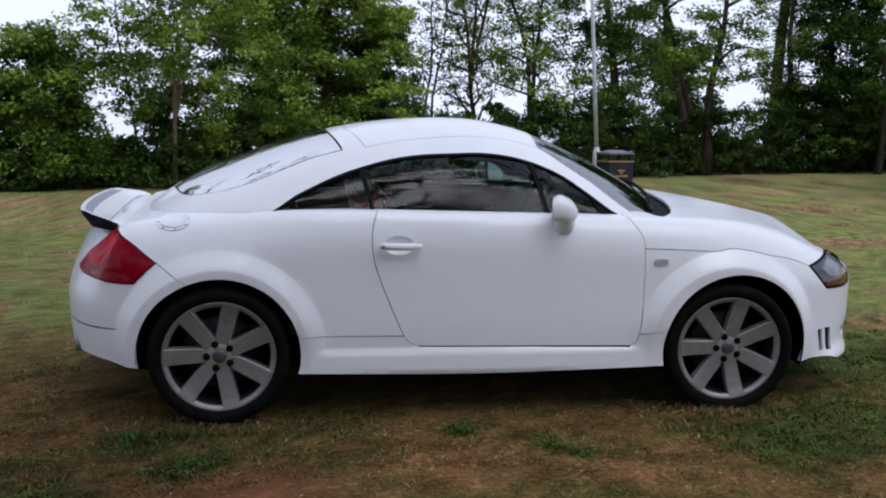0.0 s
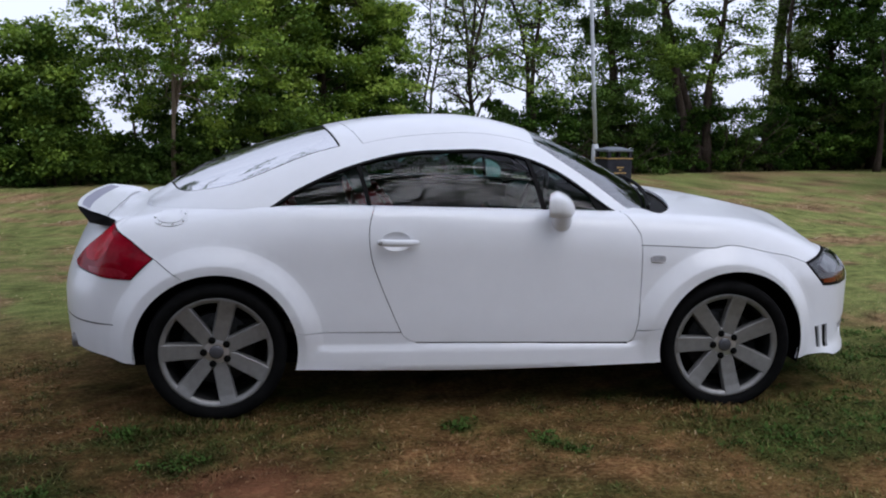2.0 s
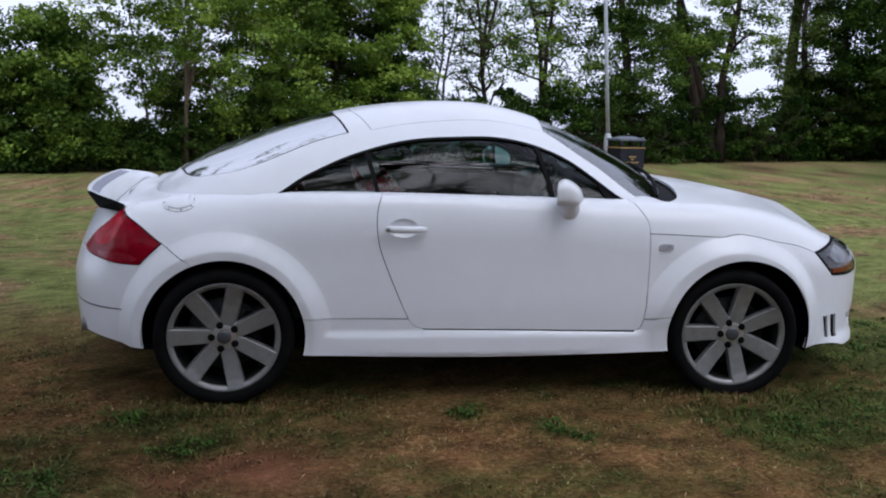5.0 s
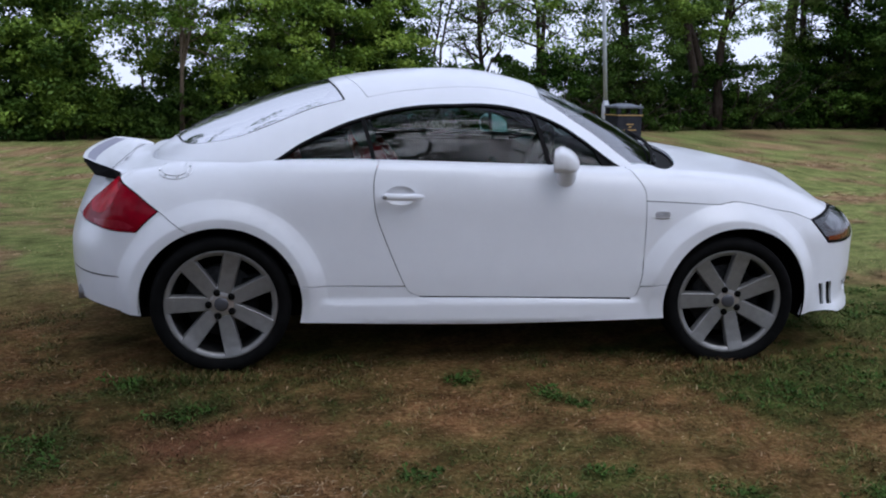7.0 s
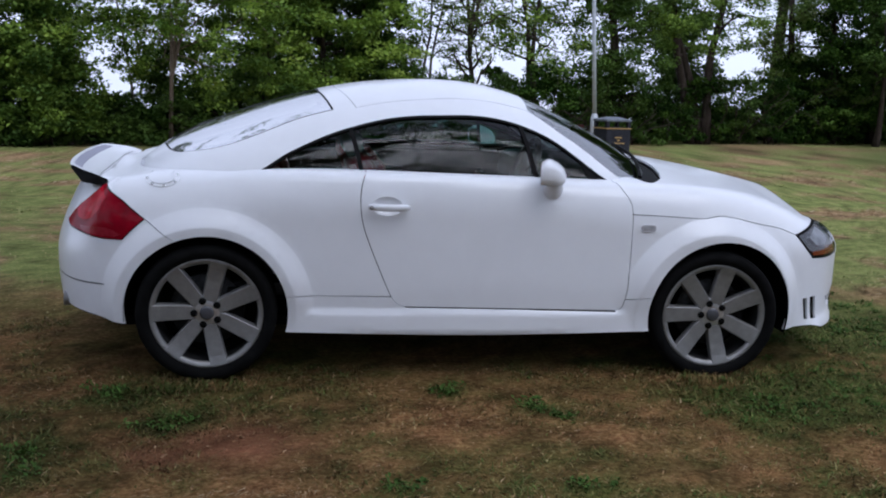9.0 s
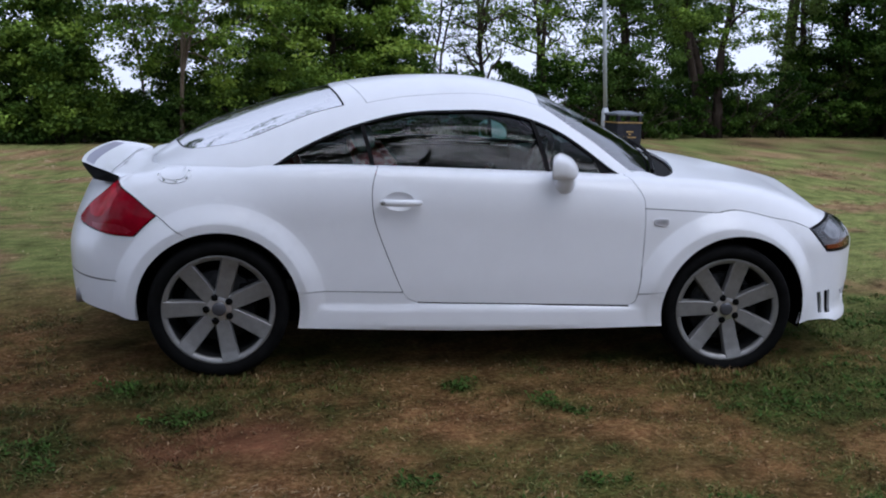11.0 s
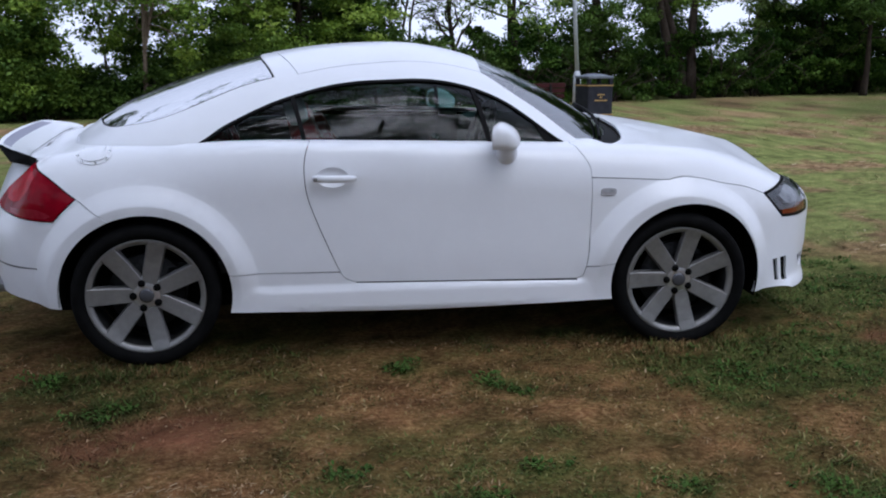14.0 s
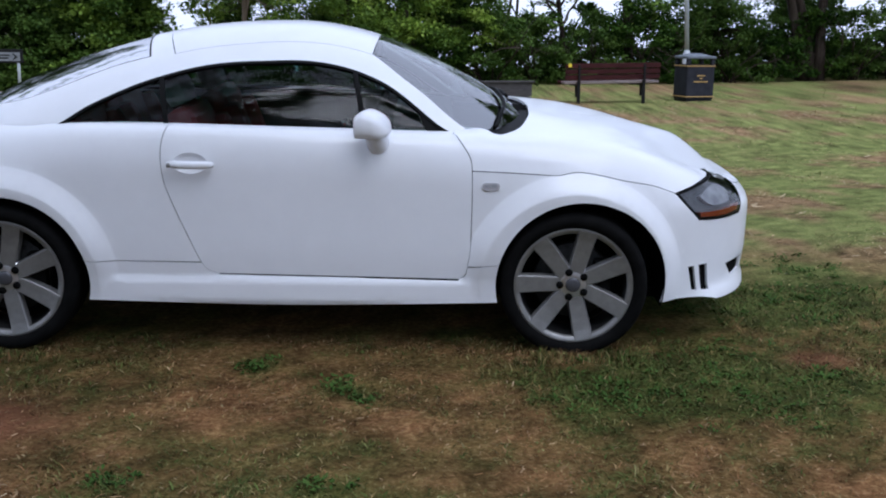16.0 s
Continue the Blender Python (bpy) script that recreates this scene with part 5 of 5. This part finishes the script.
tree("tree", 11.4, 25.6, 4.2, .12, .6, 1.3, 100, 32, DENSE, LEAF_DARK, limbs=11, clump=.46, extra=110)
tree("tree", 14.1, 24.6, 8, .15, 1.2, 1.5, 62, 22, AIRY, LEAF_OLIVE, leans=((.07, 0),), limbs=12, clump=.38, extra=60, leaf=.085, ivy=(3.2, .3))
tree("tree", 15.8, 24.5, 7.5, .16, .6, 1.8, 90, 30, DENSE, LEAF_SHADED, limbs=13, clump=.5, extra=220)
tree("tree", 17.6, 25.1, 7.5, .2, .6, 2.2, 90, 23, DENSE, LEAF_SHADED, limbs=13, clump=.5, extra=240)
tree("tree", 16.4, 22.9, 4.4, .10, 1.9, 1.2, 60, 35, AIRY, LEAF_DARK, limbs=10, clump=.34, extra=30, leaf=.085)
tree("tree", 19.6, 25.9, 7.5, .2, .6, 3.0, 90, 24, DENSE, LEAF_SHADED, limbs=13, clump=.5, extra=200)
tree("tree", -13.6, 12.6, 8.5, .24, .5, 3.0, 60, 25, DENSE, LEAF, limbs=12, clump=.5, leaf=.15, extra=120)
# out of view at the right, added for a dark reflection in the windscreen
tree("tree", 16.2, 13.2, 13, .3, 2.0, 3.6, 60, 33, "large unseen tree added to darken the windscreen's reflection", LEAF_DARK, limbs=15, clump=.7, leaf=.25, extra=160)
tree("tree", 22.8, 27.5, 7.5, .2, .8, 3.0, 36, 27, DENSE, LEAF_SHADED, limbs=12, clump=.5, leaf=.15, extra=140)
tree("tree", -.6, 21.6, 6.6, .15, .8, 2.3, 75, 28, DENSE, LEAF_DARK, limbs=12, clump=.5, extra=220)
# crowns stay above the view; added for the windscreen to reflect
for i, (x, y) in enumerate(((16.8, 30.5), (20.6, 30.5), (24.6, 29), (28.5, 27))):
    tree("tree", x, y, 20, .24, 7.2, 4.2, 30, 420 + i, "tall tree added so that the windscreen reflects dark leaves", LEAF_DARK, limbs=15, clump=1.0, leaf=.40, extra=300, lowest=6.9)

rng = np.random.default_rng(77)
for i, x in enumerate(np.arange(-13, 25, 1.25)):
    left = x < 3.3
    h = rng.uniform(.9, 1.5) if left else rng.uniform(1.2, 1.9)
    if 11.2 < x < 13:
        h = 1.75
    if 1.4 < x < 7:
        h = rng.uniform(1.5, 1.95)
    if -5.2 < x < -2.6:
        h *= .64
    shrub(float(x), float(tree_edge(x) + rng.uniform(.9, 1.9)), .95, h, 76, 200 + i, "dense dark green shrub at the foot of the trees" if not left else "low leafy undergrowth at the foot of the trees", LEAF_DARK if x < -.5 or rng.random() < .55 else LEAF_SHADED)
for i, x in enumerate(np.arange(-14, 26, 1.7)):
    shrub(float(x), float(tree_edge(x) + 3.6 + rng.uniform(-.4, .4)), 1.2, rng.uniform(1.2, 1.8) * (.7 if 11 < x < 14 else (.5 if x < -3 else .75) if -6.5 < x < -2 else 1), 44, 300 + i, "dense dark green shrub at the foot of the trees", LEAF_SHADED, .13, 75)

# trees behind the camera; one reaches out over the near side of the car and shows in its windows
BOUGHS = ((5.0, -.15, 1, .28, 3.6), (5.6, .3, 1, .30, 4.2), (6.0, -.45, 1, .25, 4.4), (6.8, .1, 1, .30, 4.6), (7.4, .55, 1, .25, 4.6), (7.6, -.2, 1, .30, 5.0), (8.2, .25, 1, .3, 5.0), (6.4, -.8, 1, .3, 4.6), (8.6, -.5, 1, .25, 5.2), (7.0, .9, 1, .25, 4.8))
tree("tree", .9, -8.8, 10.5, .30, 4.6, 4.8, 32, 400, "large spreading tree that overhangs the grass", LEAF_DARK, limbs=15, clump=.55, leaf=.15, lean=(-.03, .05), reach=BOUGHS, lowest=4.6)
tree("tree", -5.5, -9.4, 10, .28, 4.2, 5.0, 60, 401, "large spreading tree that overhangs the grass", LEAF_DARK, limbs=15, clump=.6, leaf=.16, lean=(.03, .05), reach=BOUGHS, lowest=4.6)
# unseen tree at the left, added so its boughs reflect in the rear window
tree("tree", -8.4, -2.4, 9, .26, 5.0, 3.2, 24, 402, "large spreading tree that overhangs the grass", LEAF_DARK, limbs=12, clump=.5, leaf=.13, reach=((5.4, 1, .95, .06, 5.2), (5.8, 1, 1.05, .06, 5.4), (6.0, 1, .85, .05, 5.0), (6.2, 1, 1.2, .05, 5.2), (6.4, 1, .4, .08, 4.2)), lowest=5.0)
for i, (x, y, h, cb, sp) in enumerate([(9.5, -13, 10, 3.0, 4.0), (-14, -11, 10, 2.0, 4.0), (16, -14, 11, 2.0, 4.2), (-17, 1, 10, 1.5, 4)]):
    tree("tree", x, y, h, .26, cb, sp, 60, 410 + i, "large spreading tree behind the parking place", LEAF, limbs=13, clump=.6, leaf=.16, extra=80)
# unseen hedge, added to keep low skylight from under the car
for i, x in enumerate(np.arange(-20, 22, 2.6)):
    shrub(float(x), -14.5 + rng.uniform(-.6, .6), 1.9, rng.uniform(4.2, 5.2), 44, 500 + i, "unseen hedge shrub added behind the camera to block low light", LEAF_DARK, .34, 110)


# ---- bench, bin, pole, sign ----
WOOD = bump(node_mat("stained_wood", (.10, .028, .022), .7, spec=.15), 40, .3)
vary(WOOD, 5, [(.3, (.022, .006, .006)), (.6, (.045, .011, .011)), (.8, (.075, .020, .019))], stretch=(1, 8, 8))
PALEWOOD = bump(node_mat("pale_wood", (.34, .26, .22), .7), 40, .3)
vary(PALEWOOD, 6, [(.3, (.17, .13, .12)), (.7, (.30, .24, .22))], stretch=(1, 8, 8))
IRON = bump(node_mat("painted_iron", grey(.010), .6, spec=.2), 90, .2)
BINGREY = bump(node_mat("bin_plastic", (.02, .021, .028), .55, spec=.2), 70, .2)
vary(BINGREY, 7, [(.3, (.013, .013, .018)), (.7, (.026, .027, .034))])
GOLD = node_mat("gold_band", (.46, .27, .06), .45)
vary(GOLD, 20, [(.3, (.26, .16, .05)), (.7, (.38, .25, .09))])
STEEL = bump(node_mat("galvanised_steel", (.42, .45, .48), .5, metal=.25), 60, .15)
vary(STEEL, 8, [(.3, (.40, .43, .47)), (.7, (.54, .57, .61))])
HOODGREY = bump(node_mat("weathered_hood", (.11, .125, .145), .5, spec=.4), 50, .2)
vary(HOODGREY, 9, [(.3, (.08, .09, .105)), (.7, (.14, .155, .18))])
# pale sign face darkened: the shade it stands in is put into its colour
SIGNFACE = node_mat("shaded_sign", (.17, .18, .19), .6)
vary(SIGNFACE, 9, [(.3, (.14, .15, .16)), (.7, (.20, .21, .22))])
WHITE = node_mat("white_board", (.62, .63, .62), .6)
vary(WHITE, 9, [(.3, (.30, .31, .32)), (.7, (.42, .43, .44))])
YELLOW = node_mat("yellow_plate", (.72, .55, .03), .5)


def bench(x, y, turn, length, label):
    """A bench whose back is turned to the car: two posts carry seat and backrest."""
    b = thing("park_bench", label, "bench")
    b.matrix_basis = pose(x, y, float(ground_z(x, y)), 0, -1.3, turn)
    for z in (.47, .57, .67):
        bm = slab(bmesh.new(), (0, -.11 - (z - .38) * .16, z), (length, .035, .085), .008)
        part("back_slat", bm, WOOD, b)
    # first two slats are paler: light on the seat top put into their colour
    for i, sy in enumerate((-.06, .06, .18, .30)):
        bm = slab(bmesh.new(), (0, sy, .375), (length, .10, .04), .008)
        part("seat_slat", bm, PALEWOOD if i < 2 else WOOD, b)
    for px in (-length * .36, length * .33):
        bm = bmesh.new()
        slab(bm, (px, -.135, .19), (.05, .06, .44), .006)
        slab(bm, (px, -.165, .545), (.036, .03, .30), .006, Matrix.Translation((0, -.012, 0)))
        slab(bm, (px, .10, .335), (.055, .48, .04), .006)
        slab(bm, (px, .0, .25), (.05, .035, .26), .006, Matrix.Translation((0, -.02, 0)))
        part("bench_leg", bm, IRON, b)
    plate = slab(bmesh.new(), (-length * .46, -.185, .685), (.06, .012, .06), .003)
    part("name_plate", plate, YELLOW, b, "small yellow plate on the backrest")
    return b


bench(3.90, 13.62, 10, 1.76, "dark red-brown wooden park bench on iron legs")


def litter_bin(x, y, turn):
    b = thing("litter_bin", "dark grey hooded litter bin with gold bands", "bin", (x, y, float(ground_z(x, y))), turn)
    part("bin_body", slab(bmesh.new(), (0, 0, .34), (.60, .44, .62), .035), BINGREY, b)
    part("bin_foot", slab(bmesh.new(), (0, 0, .035), (.56, .40, .10), .01), IRON, b)
    for z in (.085, .645):
        part("gold_band", slab(bmesh.new(), (0, 0, z), (.622, .462, .022), .008), GOLD, b, "gold band round the bin")
    for sx in (-1, 1):
        for sy in (-1, 1):
            part("hood_post", slab(bmesh.new(), (sx * .26, sy * .18, .72), (.07, .07, .14), .01), BINGREY, b)
    bm = slab(bmesh.new(), (0, 0, .80), (.62, .46, .05), .02)
    bmesh.ops.create_cone(bm, cap_ends=True, segments=4, radius1=.42, radius2=.15, depth=.05, matrix=Matrix.Translation((0, 0, .845)) @ Matrix.Diagonal((.95, .70, 1, 1)) @ Matrix.Rotation(math.pi / 4, 4, "Z"))
    part("bin_hood", bm, HOODGREY, b, "shallow hood over the opening")
    part("bin_liner", slab(bmesh.new(), (0, 0, .66), (.52, .34, .02), .004), IRON, b)
    for z, w in ((.47, .17), (.42, .06), (.36, .30)):
        part("writing_bar", slab(bmesh.new(), (0, -.226, z), (w, .006, .026), .001), GOLD, b, "worn gold lettering, too small to read")
    return b


litter_bin(5.60, 14.42, 20)

pole = thing("lamp_post", "slim galvanised lamp post rising behind the bin", "lamp post", (6.35, 18.1, float(ground_z(6.35, 18.1))))
part("base_sleeve", lathe(bmesh.new(), [(.001, 0), (.09, 0), (.09, .75), (.055, .86)], Matrix(), 20), STEEL, pole)
bm = bmesh.new()
tube(bm, [(0, 0, .8), (-.12, 0, 2.6), (-.27, 0, 5.2), (-.36, 0, 7.2)], [.05, .046, .042, .036], 14)
part("shaft", bm, STEEL, pole)
bm = bmesh.new()
slab(bm, (-.36, -.15, 7.24), (.2, .6, .10), .04)
part("lantern", bm, IRON, pole)

DARKWOOD = bump(node_mat("weathered_timber", (.05, .045, .045), .8), 40, .3)
vary(DARKWOOD, 6, [(.3, (.028, .025, .026)), (.7, (.065, .058, .056))], stretch=(1, 8, 8))

# finger sign and low rail at the far left
sg = thing("direction_sign", "pale finger sign with a dark arrow on a post, shade put into its face colour", "sign", (-6.73, 13.6, float(ground_z(-6.73, 13.6))), 8)
part("sign_post", lathe(bmesh.new(), [(.001, 0), (.028, 0), (.028, .86), (.001, .87)], Matrix.Translation((.12, .03, 0)), 14), STEEL, sg)
part("sign_board", slab(bmesh.new(), (-.10, 0, .750), (.62, .025, .24), .004), IRON, sg, "dark edged sign board")
part("sign_face", slab(bmesh.new(), (-.12, -.014, .738), (.56, .006, .15), .002), SIGNFACE, sg)
bm = bmesh.new()
for s in (1, -1):
    slab(bm, (.0, 0, .03 * 1), (.09, .005, .022), .001, Matrix.Translation((.10, -.02, .738)) @ pose(0, 0, 0, 0, 40 * s) @ Matrix.Translation((-.03, 0, -.03)))
part("arrow", bm, IRON, sg)
for z, w in ((.763, .34), (.713, .30)):
    part("writing_bar", slab(bmesh.new(), (-.18, -.0185, z), (w, .004, .022), .001), IRON, sg, "sign lettering, too far off to read")
rail = thing("low_rail", "low white timber rail on short posts", "rail", (-8.1, 13.0, float(ground_z(-8.1, 13.0))), 22)
part("rail_bar", slab(bmesh.new(), (0, 0, .09), (3.2, .07, .09), .01), WHITE, rail)
for x in (-1.3, 0, 1.3):
    part("rail_post", slab(bmesh.new(), (x, .06, .06), (.09, .07, .16), .008), PALEWOOD, rail)

box = thing("timber_planter", "low dark timber planter beside the bench", "planter", (1.86, 13.2, float(ground_z(1.86, 13.2))), 22)
for i, z in enumerate((.07, .20, .32)):
    for y in (-.25, .25):
        part("planter_board", slab(bmesh.new(), (0, y, z), (1.05, .04, .12), .006), DARKWOOD, box)
    for x in (-.5, .5):
        part("planter_end", slab(bmesh.new(), (x, 0, z), (.04, .46, .12), .006), DARKWOOD, box)
part("planter_cap", slab(bmesh.new(), (0, -.25, .395), (1.12, .10, .03), .006), DARKWOOD, box)
part("planter_soil", slab(bmesh.new(), (0, 0, .34), (.96, .46, .04), .004), GROUND, box)
